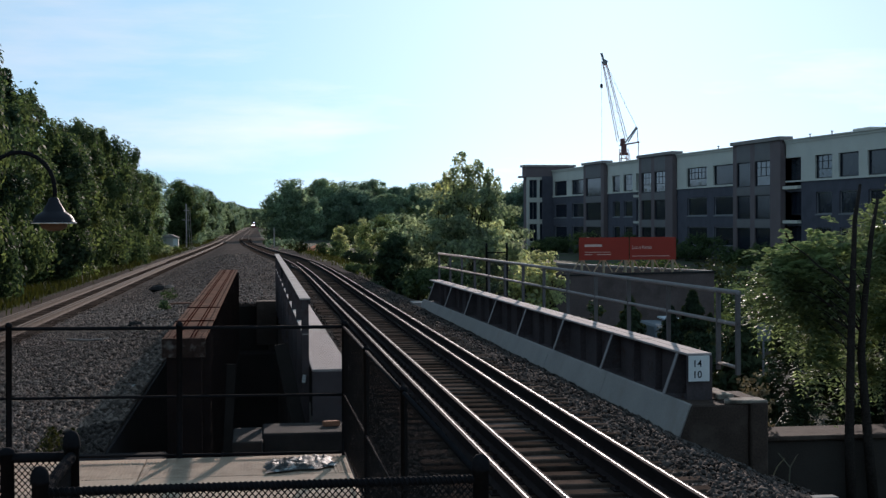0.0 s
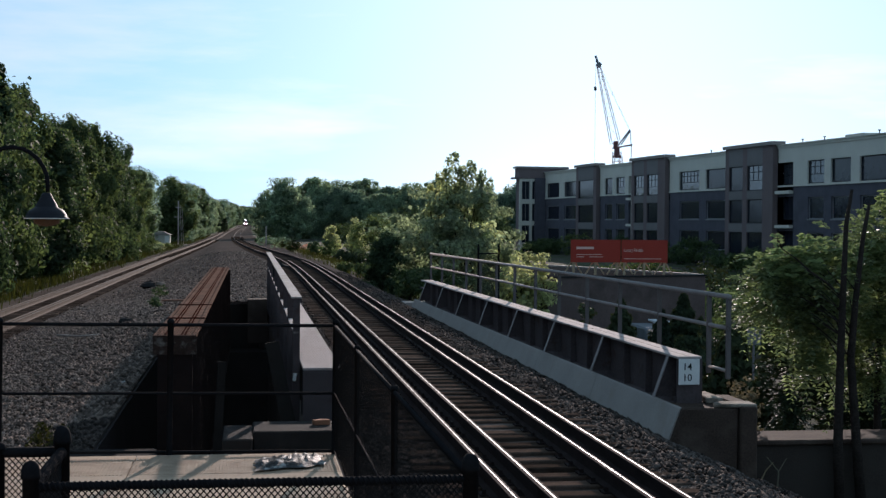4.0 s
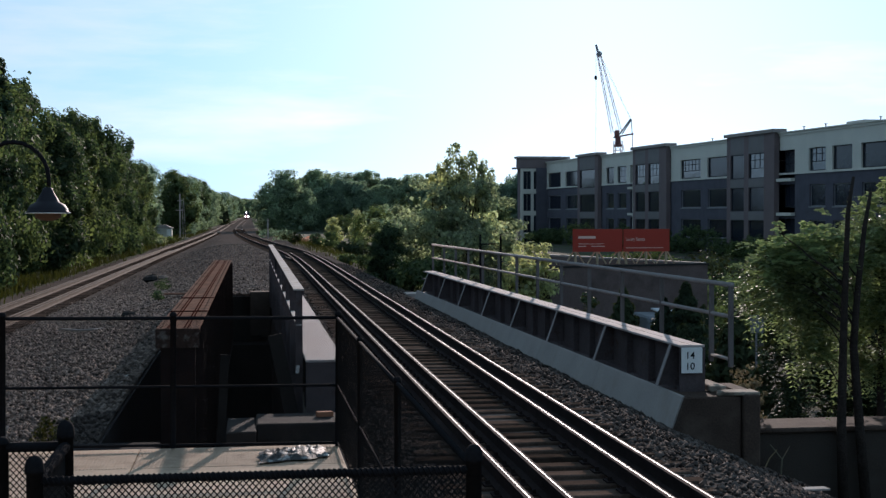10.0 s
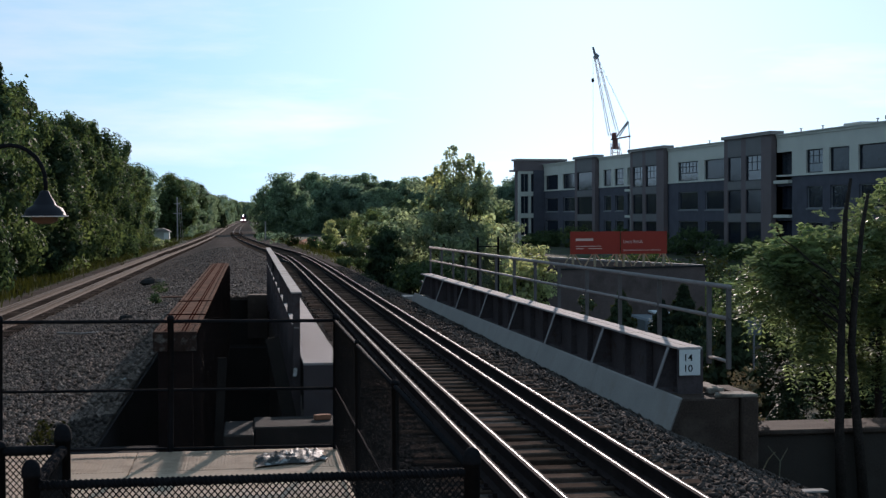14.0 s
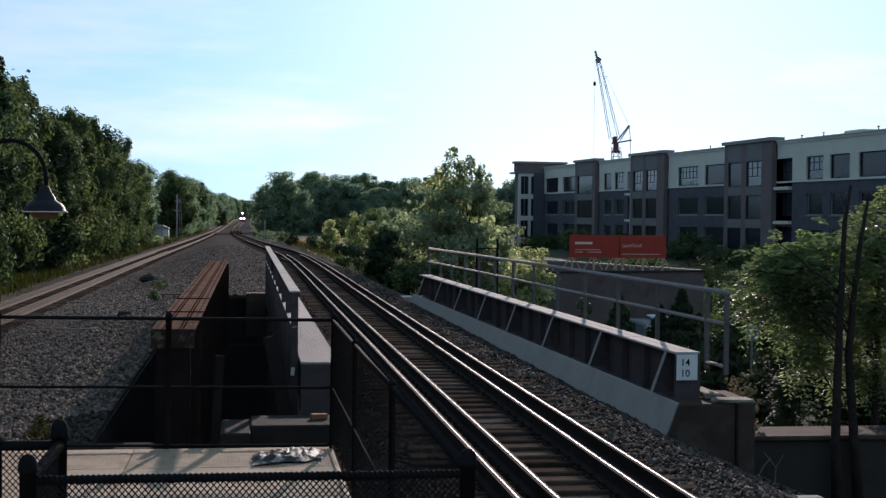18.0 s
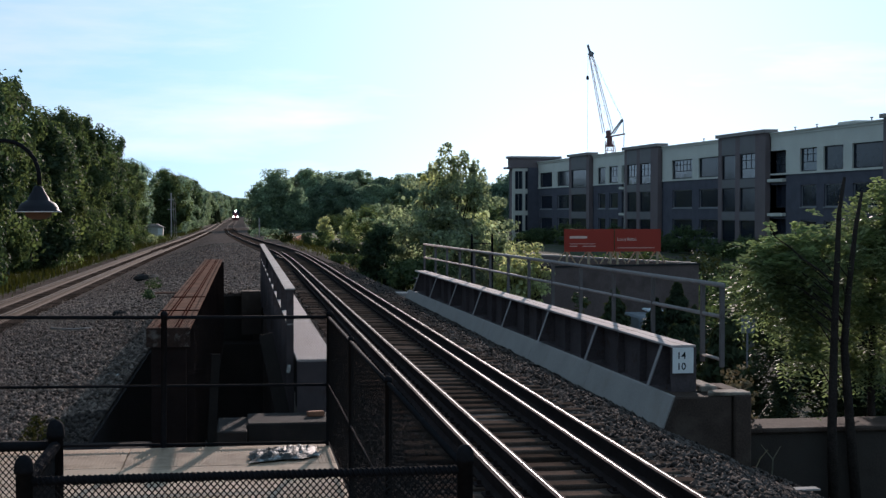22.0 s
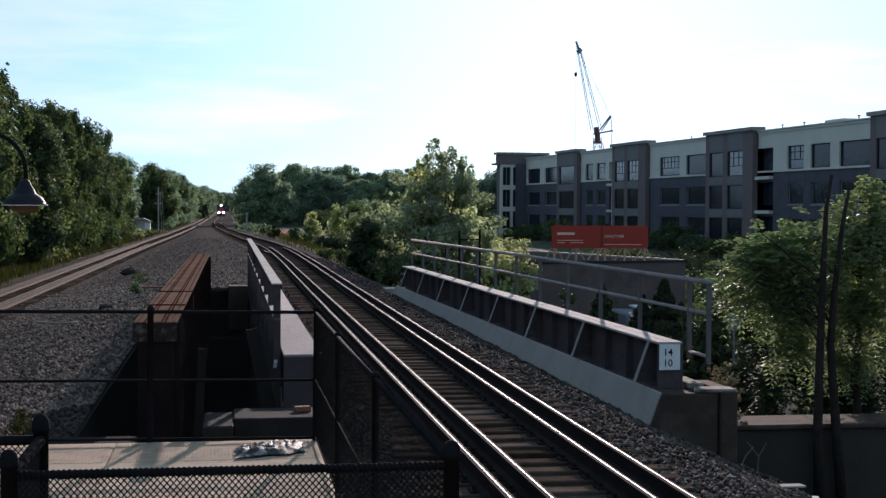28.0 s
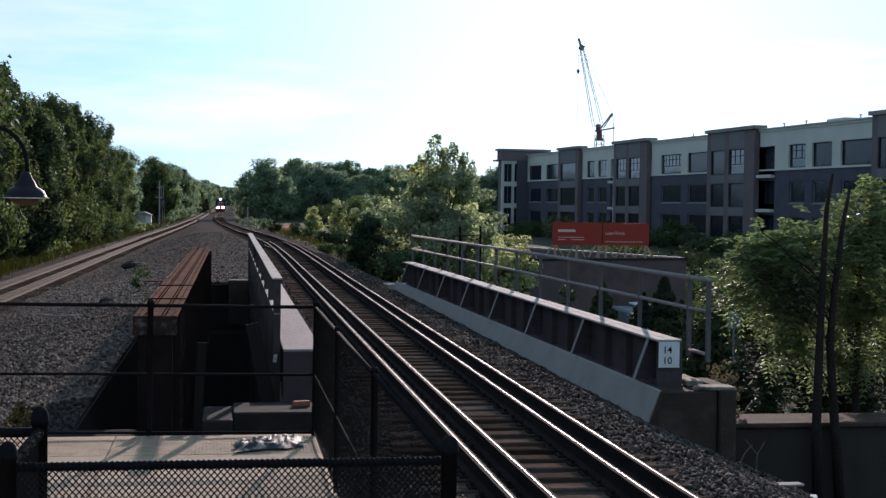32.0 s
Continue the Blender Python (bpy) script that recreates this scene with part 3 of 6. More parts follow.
def build_side_track():
    tr = empty("railway_track", pose(0, 0, 0), "second railway track on lower ground with tan rusted rails", "railway track", kind="structure")
    for off in (-0.745, 0.745):
        part("running_rail", rail_mesh(SIDE_X, SIDE_Z, off, 10, 1240, 5.0, M_RAILTAN, "running_rail", 0.04), None, tr, "tan rusted rail with a worn head")
    for off in (-0.54, 0.54):
        part("guard_rail", rail_mesh(SIDE_X, SIDE_Z, off, 10, 130, 5.0, M_RAILTAN, "guard_rail", 0.04), None, tr, "tan rusted inner guard rail")
    g = Geo().box(-1.3, 1.3, -0.115, 0.115, -0.16, 0.0)
    me = g.mesh("tie", M_TIE, bevel=0.012)
    rr, y, far = random.Random(9), 20.0, Geo()
    while y < 260:
        x = curve(SIDE_X, y)
        if 34 < y < 100:
            part("tie", me, None, tr, m=pose(x + rr.uniform(-0.05, 0.05), y, SIDE_Z - 0.185, rz=rr.uniform(-1, 1)))
        else:
            far.box(x - 1.3, x + 1.3, y - 0.115, y + 0.115, SIDE_Z - 0.3, SIDE_Z - 0.185)
        y += 0.5 + rr.uniform(-0.02, 0.02)
    part("far_ties", far, M_TIE, tr)["kind"] = "stuff"


build_side_track()


def stones(name, count, xr, yr, size, seed, label, zoff=0.0, mat=M_STONE):
    """Loose ballast stones over a stretch of the ground, denser close by."""
    rg = np.random.default_rng(seed)
    base = np.array([(1, 0, 0), (-1, 0, 0), (0, 1, 0), (0, -1, 0), (0, 0, 1), (0, 0, -1)], float)
    tri = np.array([(0, 2, 4), (2, 1, 4), (1, 3, 4), (3, 0, 4), (2, 0, 5), (1, 2, 5), (3, 1, 5), (0, 3, 5)])
    n = count
    u = rg.random(n)
    y = yr[0] + (yr[1] - yr[0]) * u**1.7
    x = rg.uniform(0, 1, n)
    xlo = np.array([xr[0] if not callable(xr[0]) else xr[0](q) for q in y])
    xhi = np.array([xr[1] if not callable(xr[1]) else xr[1](q) for q in y])
    x = xlo + (xhi - xlo) * x
    z = np.array([land(a, b) + 0.03 * noise.noise(Vector((a * 0.9, b * 0.9, 0))) for a, b in zip(x, y)]) + zoff
    r = rg.uniform(size[0], size[1], n)
    v = base[None] * (r[:, None, None] * rg.uniform(0.55, 1.25, (n, 6, 1)))
    ang, tilt = rg.uniform(0, 6.28, n), rg.uniform(-0.7, 0.7, n)
    c, s = np.cos(ang)[:, None], np.sin(ang)[:, None]
    vx, vy, vz = v[..., 0], v[..., 1], v[..., 2]
    vx, vy = vx * c - vy * s, vx * s + vy * c
    ct, st = np.cos(tilt)[:, None], np.sin(tilt)[:, None]
    vy, vz = vy * ct - vz * st, vy * st + vz * ct
    co = np.stack([vx + x[:, None], vy + y[:, None], vz * 0.8 + (z + r * 0.25)[:, None]], 2).reshape(-1, 3).astype(np.float32)
    idx = (tri[None] + (np.arange(n) * 6)[:, None, None]).reshape(-1).astype(np.int32)
    me = bpy.data.meshes.new(name)
    me.vertices.add(len(co))
    me.vertices.foreach_set("co", co.reshape(-1))
    me.loops.add(len(idx))
    me.loops.foreach_set("vertex_index", idx)
    me.polygons.add(len(idx) // 3)
    me.polygons.foreach_set("loop_start", np.arange(0, len(idx), 3, dtype=np.int32))
    me.polygons.foreach_set("loop_total", np.full(len(idx) // 3, 3, dtype=np.int32))
    me.update(calc_edges=True)
    me.materials.append(mat)
    return tagged(new(name, me), label, "ballast", kind="stuff")


stones("ballast_stones", 24000, (-8.0, -2.75), (15.7, 60), (0.022, 0.06), 3, "loose grey crushed ballast stones beside the rusty girder")
stones("ballast_stones", 3600, (-2.75, -1.8), (19.0, 60), (0.022, 0.06), 13, "loose grey crushed ballast stones along the rusty girder")
# Darker stones stand in for the girder's shadow on the ballast.
stones("ballast_stones", 1500, (-2.75, -1.8), (15.7, 19.0), (0.02, 0.055), 14, "dark ballast stones by the pit, girder shadow put into their colour", mat=M_STONED)
stones("ballast_stones", 15000, (4.12, 5.4), (8, 70), (0.02, 0.055), 4, "loose dark crushed ballast stones on the track shoulder", mat=M_STONED)
stones("ballast_stones", 8000, (1.15, 2.05), (7, 60), (0.018, 0.045), 5, "loose dark crushed ballast stones between rail and girder", mat=M_STONED)
stones("ballast_stones", 7000, (4.6, 8.0), (9, 17.6), (0.02, 0.055), 6, "loose dark ballast stones on the embankment slope", mat=M_STONED)

stones("ballast_stones", 12000, (lambda q: curve(SIDE_X, q) + 1.6, lambda q: curve(MAIN_X, q) - 1.6), (44, 130), (0.025, 0.06), 9, "fine grey ballast stones between the two tracks")

# ---- bridges ----


def right_girder():
    L = 24.4
    th = empty("bridge_girder", pose(5.835, 17.9, 0.01, rz=1.0), "low brown through girder with pale top flange and knee braces", "bridge girder")
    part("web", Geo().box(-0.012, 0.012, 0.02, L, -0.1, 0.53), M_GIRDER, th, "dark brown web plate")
    part("top_flange", Geo().box(-0.14, 0.21, 0.0, L, 0.53, 0.56), M_FLANGE, th, "pale flange with plate joints", bevel=0.004)
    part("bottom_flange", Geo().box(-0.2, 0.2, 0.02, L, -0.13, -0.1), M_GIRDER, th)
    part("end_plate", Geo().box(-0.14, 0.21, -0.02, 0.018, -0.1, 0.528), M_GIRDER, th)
    br = Geo().prism([(-0.135, 0.525), (-0.013, 0.525), (-0.013, -0.02), (-0.33, -0.02)], "y", -0.008, 0.008)
    bm_ = br.mesh("knee_brace", M_GIRDER)
    # The lit brace edge is put in as a paler grey strip.
    ed = Geo().bar((-0.135, 0, 0.525), (-0.335, 0, -0.03), 0.095, 0.014, up=(1, 0, 0.3)).mesh("brace_edge", M_HANDRAIL)
    st = Geo().box(0.013, 0.15, -0.006, 0.006, -0.1, 0.528).mesh("stiffener", M_GIRDER)
    st2 = Geo().box(-0.11, -0.013, -0.006, 0.006, -0.1, 0.528).mesh("stiffener", M_GIRDER)
    y = 0.4
    while y < L:
        b = part("knee_brace", bm_, None, th, m=pose(0, y, 0))
        part("brace_edge", ed, None, b, "grey edge plate")
        part("stiffener", st, None, th, m=pose(0, y, 0))
        for k in (1, 2):
            if y + k * 1.087 < L:
                part("stiffener", st2, None, th, m=pose(0, y + k * 1.087, 0))
        y += 3.28
    jt = Geo()
    for k in range(1, 10):
        jt.box(-0.142, 0.212, k * 2.42 - 0.006, k * 2.42 + 0.006, 0.559, 0.562)
    jt.box(0.03, 0.042, 0, L, 0.559, 0.5615)
    part("flange_joints", jt, M_GIRDER, th)
    kb = empty("concrete_kerb", pose(5.872, 17.9, -0.03, rz=1.0), "pale grey concrete kerb wall holding the ballast below the girder", "kerb", kind="structure")
    y, k = -0.45, 0
    while y < L + 0.4:
        y1 = min(y + 4.05, L + 0.6)
        part("kerb_panel", Geo().prism([(-0.545, -0.75), (-0.24, -0.75), (-0.24, -0.04), (-0.265, -0.02), (-0.285, -0.04)], "y", y + 0.008, y1 - 0.008), M_CONC, kb)
        y = y1
        k += 1
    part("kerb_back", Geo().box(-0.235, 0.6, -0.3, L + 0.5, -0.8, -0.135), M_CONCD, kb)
    pl = empty("bridge_number_plate", pose(5.842, 17.83, 0.375), "white painted plate with black figures on the girder end", "sign")
    part("plate", Geo().box(-0.145, 0.145, -0.008, 0.0, -0.175, 0.17), M_WHITE, pl, bevel=0.002)
    for txt, z in (("14", 0.02), ("10", -0.125)):
        cu = bpy.data.curves.new("figures", "FONT")
        cu.body, cu.size, cu.extrude, cu.align_x, cu.offset = txt, 0.132, 0.001, "CENTER", 0.0015
        tmp = bpy.data.objects.new("figures", cu)
        me = bpy.data.meshes.new_from_object(tmp)
        bpy.data.objects.remove(tmp)
        me.materials.clear()
        me.materials.append(M_INK)
        part("figures", me, None, pl, "black painted figures", m=pose(-0.025, -0.0095, z, 90))


right_girder()


def handrail(name, m, length, posts, top, mid, base, label, thick=0.06, flat=0.1, post_mat=M_HANDRAIL, rail_mat=M_HANDRAIL):
    th = empty(name, m, label, "handrail")
    pm = Geo().box(-thick / 2, thick / 2, -0.03, 0.03, base, top - 0.006).mesh("post", post_mat, bevel=0.004)
    for y in posts:
        part("post", pm, None, th, m=pose(0, y, 0))
    if flat < 0.08:
        part("top_rail", Geo().tube([(0, posts[0] - 0.04, top - 0.02), (0, length, top - 0.02)], 0.034, 10), rail_mat, th, smooth=True)
        part("mid_rail", Geo().tube([(0, posts[0] - 0.03, mid), (0, length, mid)], 0.028, 10), rail_mat, th, smooth=True)
        # The low rail's sunlit look is in its pale colour.
        part("low_rail", Geo().tube([(0, posts[0], base + 0.1), (0, posts[1], base + 0.1)], 0.025, 8), M_RAILGREY, th, smooth=True)
        return th
    part("top_rail", Geo().box(-flat / 2, flat / 2, posts[0] - 0.05, length, top - 0.006, top + 0.012), rail_mat, th)
    part("top_rail_leg", Geo().box(flat / 2 - 0.012, flat / 2, posts[0] - 0.05, length, top - flat * 0.5, top - 0.007), post_mat, th)
    part("mid_rail", Geo().box(-0.035, 0.035, posts[0] - 0.03, length, mid - 0.01, mid + 0.01), rail_mat, th)
    return th


handrail("bridge_handrail", pose(6.456, 18.0, 0, -0.12, 0, 1.0), 27.4, [0.03, 0.79] + [3.04 + 2.19 * i for i in range(11)] + [27.3], 1.386, 0.935, 0.25, "grey steel handrail outside the bridge girder", 0.06, 0.06, M_RAILPOST)
wk = empty("bridge_walkway", pose(5.835, 17.9, 0, rz=1.0), "narrow steel walkway brackets beside the girder", "walkway")
part("deck", Geo().box(0.22, 0.68, 1.5, 27.2, 0.18, 0.22), M_GIRDER, wk)
bk = Geo().prism([(0.02, -0.08), (0.66, 0.1), (0.66, 0.178), (0.02, 0.178)], "y", -0.01, 0.01).mesh("bracket", M_GIRDER)
for y in [1.6] + [3.04 + 2.19 * i for i in range(10)]:
    part("bracket", bk, None, wk, m=pose(0, y, 0))


def left_girder():
    L = 24.6
    th = empty("bridge_girder", pose(0.9, 16.9, 0), "brown through girder with a broad pale top flange beside the track", "bridge girder")
    # Web and stiffeners take the gap's shade as their colour.
    part("web", Geo().box(-0.012, 0.012, 0.02, L, -1.3, 0.53), M_GAPSHADE, th, "web plate coloured dark for shade")
    part("top_flange", Geo().box(-0.235, 0.235, 0, L, 0.53, 0.56), M_FLANGE, th, "top flange paler than the web", bevel=0.004)
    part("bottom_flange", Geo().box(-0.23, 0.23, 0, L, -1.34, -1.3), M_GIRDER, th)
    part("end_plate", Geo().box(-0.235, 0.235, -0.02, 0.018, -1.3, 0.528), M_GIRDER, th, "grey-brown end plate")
    st = Geo().box(-0.2, -0.013, -0.006, 0.006, -1.3, 0.528).mesh("stiffener", M_GAPSHADE)
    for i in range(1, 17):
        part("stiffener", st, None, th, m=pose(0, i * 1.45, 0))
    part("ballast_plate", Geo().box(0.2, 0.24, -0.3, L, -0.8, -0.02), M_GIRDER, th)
    part("end_brace", Geo().bar((-0.61, 0.19, 0.86), (-0.36, 0.19, -0.32), 0.17, 0.02, up=(0, 1, 0)), M_GAPSHADE, th, "slanting grey brace plate")


left_girder()
# Lit rails are coloured pale here, posts and rail leg dark.
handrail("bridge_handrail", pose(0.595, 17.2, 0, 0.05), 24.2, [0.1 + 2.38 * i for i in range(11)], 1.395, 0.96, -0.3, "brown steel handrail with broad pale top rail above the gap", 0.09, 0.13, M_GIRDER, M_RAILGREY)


def rusty_girder():
    L = 26.7
    th = empty("bridge_girder", pose(-0.945, 18.3, 0, rz=-0.15), "rusty red-brown plate girder of the disused bridge span", "bridge girder")
    part("web", Geo().box(0.2, 0.225, 0.06, L, -1.6, 0.82).box(-0.225, -0.2, 0.06, L, -1.6, 0.82), M_RUSTD, th, "rusted web plate with shade in its colour")
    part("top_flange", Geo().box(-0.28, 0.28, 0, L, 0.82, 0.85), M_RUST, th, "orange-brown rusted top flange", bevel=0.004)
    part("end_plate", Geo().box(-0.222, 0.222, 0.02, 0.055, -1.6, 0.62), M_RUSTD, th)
    part("end_lip", Geo().box(-0.28, 0.28, -0.02, 0.018, 0.6, 0.848), M_CHIP, th, "chipped rusted end lip")
    bars = Geo()
    for x in (-0.13, -0.085, 0.085, 0.13):
        bars.box(x - 0.009, x + 0.009, 0.05, L, 0.851, 0.858)
    part("rivet_line", bars, M_RUSTRED, th, "dark red rivet lines")
    for y in (3.1, 6.5):
        part("splice_plate", Geo().box(-0.29, 0.29, y, y + 0.05, 0.852, 0.866), M_RUSTRED, th)
    rv = Geo()
    for i in range(120):
        for x in (-0.22, 0.22):
            rv.lathe([(0.014, 0), (0.011, 0.008), (0.0, 0.01)], 6, (x, 0.15 + i * 0.22, 0.85))
    part("rivets", rv, M_RUST, th)["kind"] = "stuff"
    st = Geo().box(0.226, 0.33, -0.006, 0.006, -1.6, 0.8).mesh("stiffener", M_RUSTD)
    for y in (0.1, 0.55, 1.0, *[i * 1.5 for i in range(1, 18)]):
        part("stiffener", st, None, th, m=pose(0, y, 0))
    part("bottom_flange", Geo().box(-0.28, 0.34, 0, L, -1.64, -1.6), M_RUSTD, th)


rusty_girder()


def abutments():
    th = empty("bridge_abutment", pose(0, 0, 0), "stained concrete abutment below the girders, pit shade in its colour", "abutment", kind="structure")
    # Pit parts carry the shade in their dark colours.
    part("near_seat", Geo().box(-2.2, 1.2, 14.2, 15.75, ROAD_Z, -0.42), M_GAPSHADE, th)
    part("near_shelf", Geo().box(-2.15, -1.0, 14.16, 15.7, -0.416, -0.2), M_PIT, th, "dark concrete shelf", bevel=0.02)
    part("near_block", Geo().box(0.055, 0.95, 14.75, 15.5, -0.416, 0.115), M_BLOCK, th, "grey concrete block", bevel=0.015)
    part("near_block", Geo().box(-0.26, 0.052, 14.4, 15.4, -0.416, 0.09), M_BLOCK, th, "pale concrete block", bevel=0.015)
    # Added wall, black to keep the side of the pit in shade.
    part("pit_wall", Geo().box(-1.772, -1.735, 15.75, 44.3, ROAD_Z, -0.33), M_PIT, th, "added retaining wall, black for pit shade")
    part("bearing_wall", Geo().box(0.5, 1.15, 16.2, 17.25, -0.62, -0.2), M_GAPSHADE, th, bevel=0.01)
    part("far_wall", Geo().box(-1.32, 0.35, 44.3, 44.7, ROAD_Z, -0.3), M_GAPSHADE, th)
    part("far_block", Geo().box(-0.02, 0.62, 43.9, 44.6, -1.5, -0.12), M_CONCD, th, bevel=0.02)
    part("far_seat", Geo().box(-1.5, 7.5, 43.0, 44.6, ROAD_Z, -1.7), M_GAPSHADE, th)
    part("far_backwall", Geo().box(4.9, 8.2, 43.4, 44.4, ROAD_Z, -0.2), M_CONC, th)
    rt = empty("bridge_abutment", pose(0, 0, 0), "weathered brown concrete end block of the bridge abutment", "abutment", kind="structure")
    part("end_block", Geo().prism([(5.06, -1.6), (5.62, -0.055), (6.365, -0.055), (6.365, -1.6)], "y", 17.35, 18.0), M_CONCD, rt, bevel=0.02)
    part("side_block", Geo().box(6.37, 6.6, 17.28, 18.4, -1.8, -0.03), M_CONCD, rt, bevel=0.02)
    part("cap_slab", Geo().prism([(6.03, 17.36), (6.6, 17.3), (6.6, 17.62), (6.28, 17.66), (6.1, 17.58)], "z", -0.05, 0.0), M_COPE, rt, "pale broken cap slab", bevel=0.012)
    part("cap_slab", Geo().box(6.08, 6.3, 17.75, 18.5, -0.05, 0.03), M_COPE, rt, "pale broken cap slab", bevel=0.015)
    part("cap_slab", Geo().box(6.38, 6.59, 17.64, 18.4, -0.028, -0.012), M_CONCD, rt, bevel=0.015)
    part("seat", Geo().box(5.3, 6.58, 18.0, 19.0, ROAD_Z, -0.82), M_CONCD, rt)
    ww = empty("wing_wall", pose(0, 0, 0), "dark stained concrete wing wall with a pale weathered top", "wall", kind="structure")
    part("wall_body", Geo().box(6.62, 11.5, 18.7, 19.3, ROAD_Z, -0.78), M_WALL, ww)
    part("coping", Geo().box(6.62, 11.6, 18.64, 19.55, -0.776, -0.7), M_CONCD, ww, "weathered coping", bevel=0.02)


abutments()

# ---- platform and fences ----


def platform():
    th = empty("platform", pose(0, 0, 0), "pale concrete platform with ribbed paving near the fence", "platform", kind="structure")
    part("base", Geo().box(-6.0, 0.95, -12, 14.15, -0.5, -0.06), M_CONCD, th)
    for y0, y1 in ((-12, -9), (-9, -6), (-6, -3), (-3, 0), (0, 2), (2, 3.6), (3.6, 5.2), (5.2, 6.8), (6.8, 8.4), (8.4, 10.0), (10.0, 11.6), (11.6, 12.85)):
        for x0, x1 in ((-6.0, -4.4), (-4.4, -2.75), (-2.75, -1.1), (-1.1, 0.93)):
            part("paving_slab", Geo().box(x0 + 0.006, x1 - 0.006, y0 + 0.006, y1 - 0.006, -0.06, -0.005), M_SLAB, th)
    for x0, x1 in ((-6.0, -4.4), (-4.4, -2.75), (-2.75, -1.1), (-1.1, 0.93)):
        g = Geo().box(x0 + 0.006, x1 - 0.006, 12.862, 14.1, -0.06, -0.012)
        k = int((x1 - x0) / 0.034) - 1
        for i in range(k):
            x = x0 + 0.02 + i * 0.034
            g.box(x, x + 0.017, 13.02, 14.06, -0.012, -0.0075)
        part("ribbed_slab", g, M_SLAB, th, "pale ribbed paving strip")


platform()


def chain_link(x1, z0, z1, pitch, wire):
    """Woven wire mesh in the plane of x and z, from x = 0."""
    g = Geo()
    h = z1 - z0
    asp = 1.12
    n0, n1 = int(-h / asp / pitch) - 1, int(x1 / pitch) + 1
    for sgn, off in ((1, 0.0), (-1, 0.003)):
        for i in range(n0, n1 + 1):
            a = i * pitch
            lo, hi = max(0.0, -a * asp), min(h, (x1 - a) * asp)
            if hi - lo < 0.01:
                continue
            if sgn > 0:
                g.bar((a + lo / asp, off, z0 + lo), (a + hi / asp, off, z0 + hi), wire, wire, up=(0, 1, 0))
            else:
                g.bar((a + lo / asp, off, z1 - lo), (a + hi / asp, off, z1 - hi), wire, wire, up=(0, 1, 0))
    return g


def fence_run(p0, p1, bays, top, mids, label, r_post=0.03, r_rail=0.022, cap=0.05, pitch=0.026, wire=0.0026, ends=(True, True), group="platform fences"):
    p0, p1 = Vector(p0), Vector(p1)
    d = p1 - p0
    L = d.length
    th = empty("chain_link_fence", pose(p0.x, p0.y, p0.z, 0, -math.degrees(math.asin(d.z / L)), math.degrees(math.atan2(d.y, d.x))), label, "fence", group)
    pm = Geo().lathe([(r_post, 0), (r_post, top + cap * 0.4), (r_post * 1.18, top + cap * 0.4), (r_post * 1.18, top + cap * 0.6), (r_post * 1.12, top + cap * 0.85), (r_post * 0.93, top + cap * 1.08), (r_post * 0.55, top + cap * 1.24), (0.0, top + cap * 1.3)], 16).mesh("post", M_BLACK, smooth=True)
    for i in range(bays + 1):
        if (i == 0 and not ends[0]) or (i == bays and not ends[1]):
            continue
        part("post", pm, None, th, m=pose(L * i / bays, 0, 0))
    part("top_rail", Geo().tube([(0, 0, top), (L, 0, top)], r_rail, 10), M_BLACK, th, smooth=True)
    for z in mids:
        part("rail", Geo().tube([(0, 0, z), (L, 0, z)], r_rail * 0.8, 8), M_BLACK, th, smooth=True)
    me = chain_link(L / bays - 2 * r_post, 0.05, top - 0.005, pitch, wire).mesh("mesh_panel", M_WIRE)
    for i in range(bays):
        part("mesh_panel", me, None, th, "black woven wire mesh", m=pose(L * i / bays + r_post, 0, 0))
    return th


F_LABEL = "black vinyl-coated chain-link fence on the platform"
fence_run((-5.71, 14.0, 0.05), (0.87, 14.0, -0.008), 4, 1.3, (0.615, 0.03), F_LABEL, r_rail=0.018, wire=0.0021)
fence_run((0.87, 5.34, 0.04), (0.87, 14.0, -0.008), 3, 1.3, (0.62, 0.04), F_LABEL, ends=(False, False), wire=0.0013, r_post=0.021, r_rail=0.014, cap=0.035)
near = fence_run((-0.808, 5.34, 0.003), (0.865, 5.34, 0.003), 1, 1.338, (0.04,), "black chain-link fence with rope-wound top rail across the platform", r_post=0.031, r_rail=0.0155, cap=0.077, pitch=0.0245, wire=0.0045)
tie_wire = Geo()
for ph in (0.0, math.pi):
    n = 40 * 10
    tie_wire.tube([(0.03 + 1.61 * k / n, 0.0145 * math.cos(ph + 6.2832 * k / 10), 1.338 + 0.0145 * math.sin(ph + 6.2832 * k / 10)) for k in range(n + 1)], 0.0052, 6, False)
part("mesh_tie", tie_wire, M_BLACK, near)["kind"] = "stuff"
ret = fence_run((-0.81, 5.34, 0), (-0.813, 6.27, 0), 1, 1.32, (0.04,), "short black chain-link fence return", r_post=0.033, r_rail=0.02, cap=0.09, ends=(False, True), wire=0.004)
ties = Geo()
for ph in (0.0, math.pi):
    n = 22 * 10
    ties.tube([(0.03 + 0.87 * k / n, 0.021 * math.cos(ph + 6.2832 * k / 10), 1.32 + 0.021 * math.sin(ph + 6.2832 * k / 10)) for k in range(n + 1)], 0.0052, 6, False)
part("mesh_tie", ties, M_BLACK, ret)["kind"] = "stuff"
fence_run((-1.088, 6.27, 0), (-0.815, 6.27, 0), 1, 1.32, (0.04,), "narrow black chain-link fence panel beside the gate", ends=(False, False), wire=0.004)
fence_run((-2.7, 6.27, 0), (-1.088, 6.27, 0), 1, 1.32, (0.04,), "black chain-link gate across the platform", cap=0.037, wire=0.004)


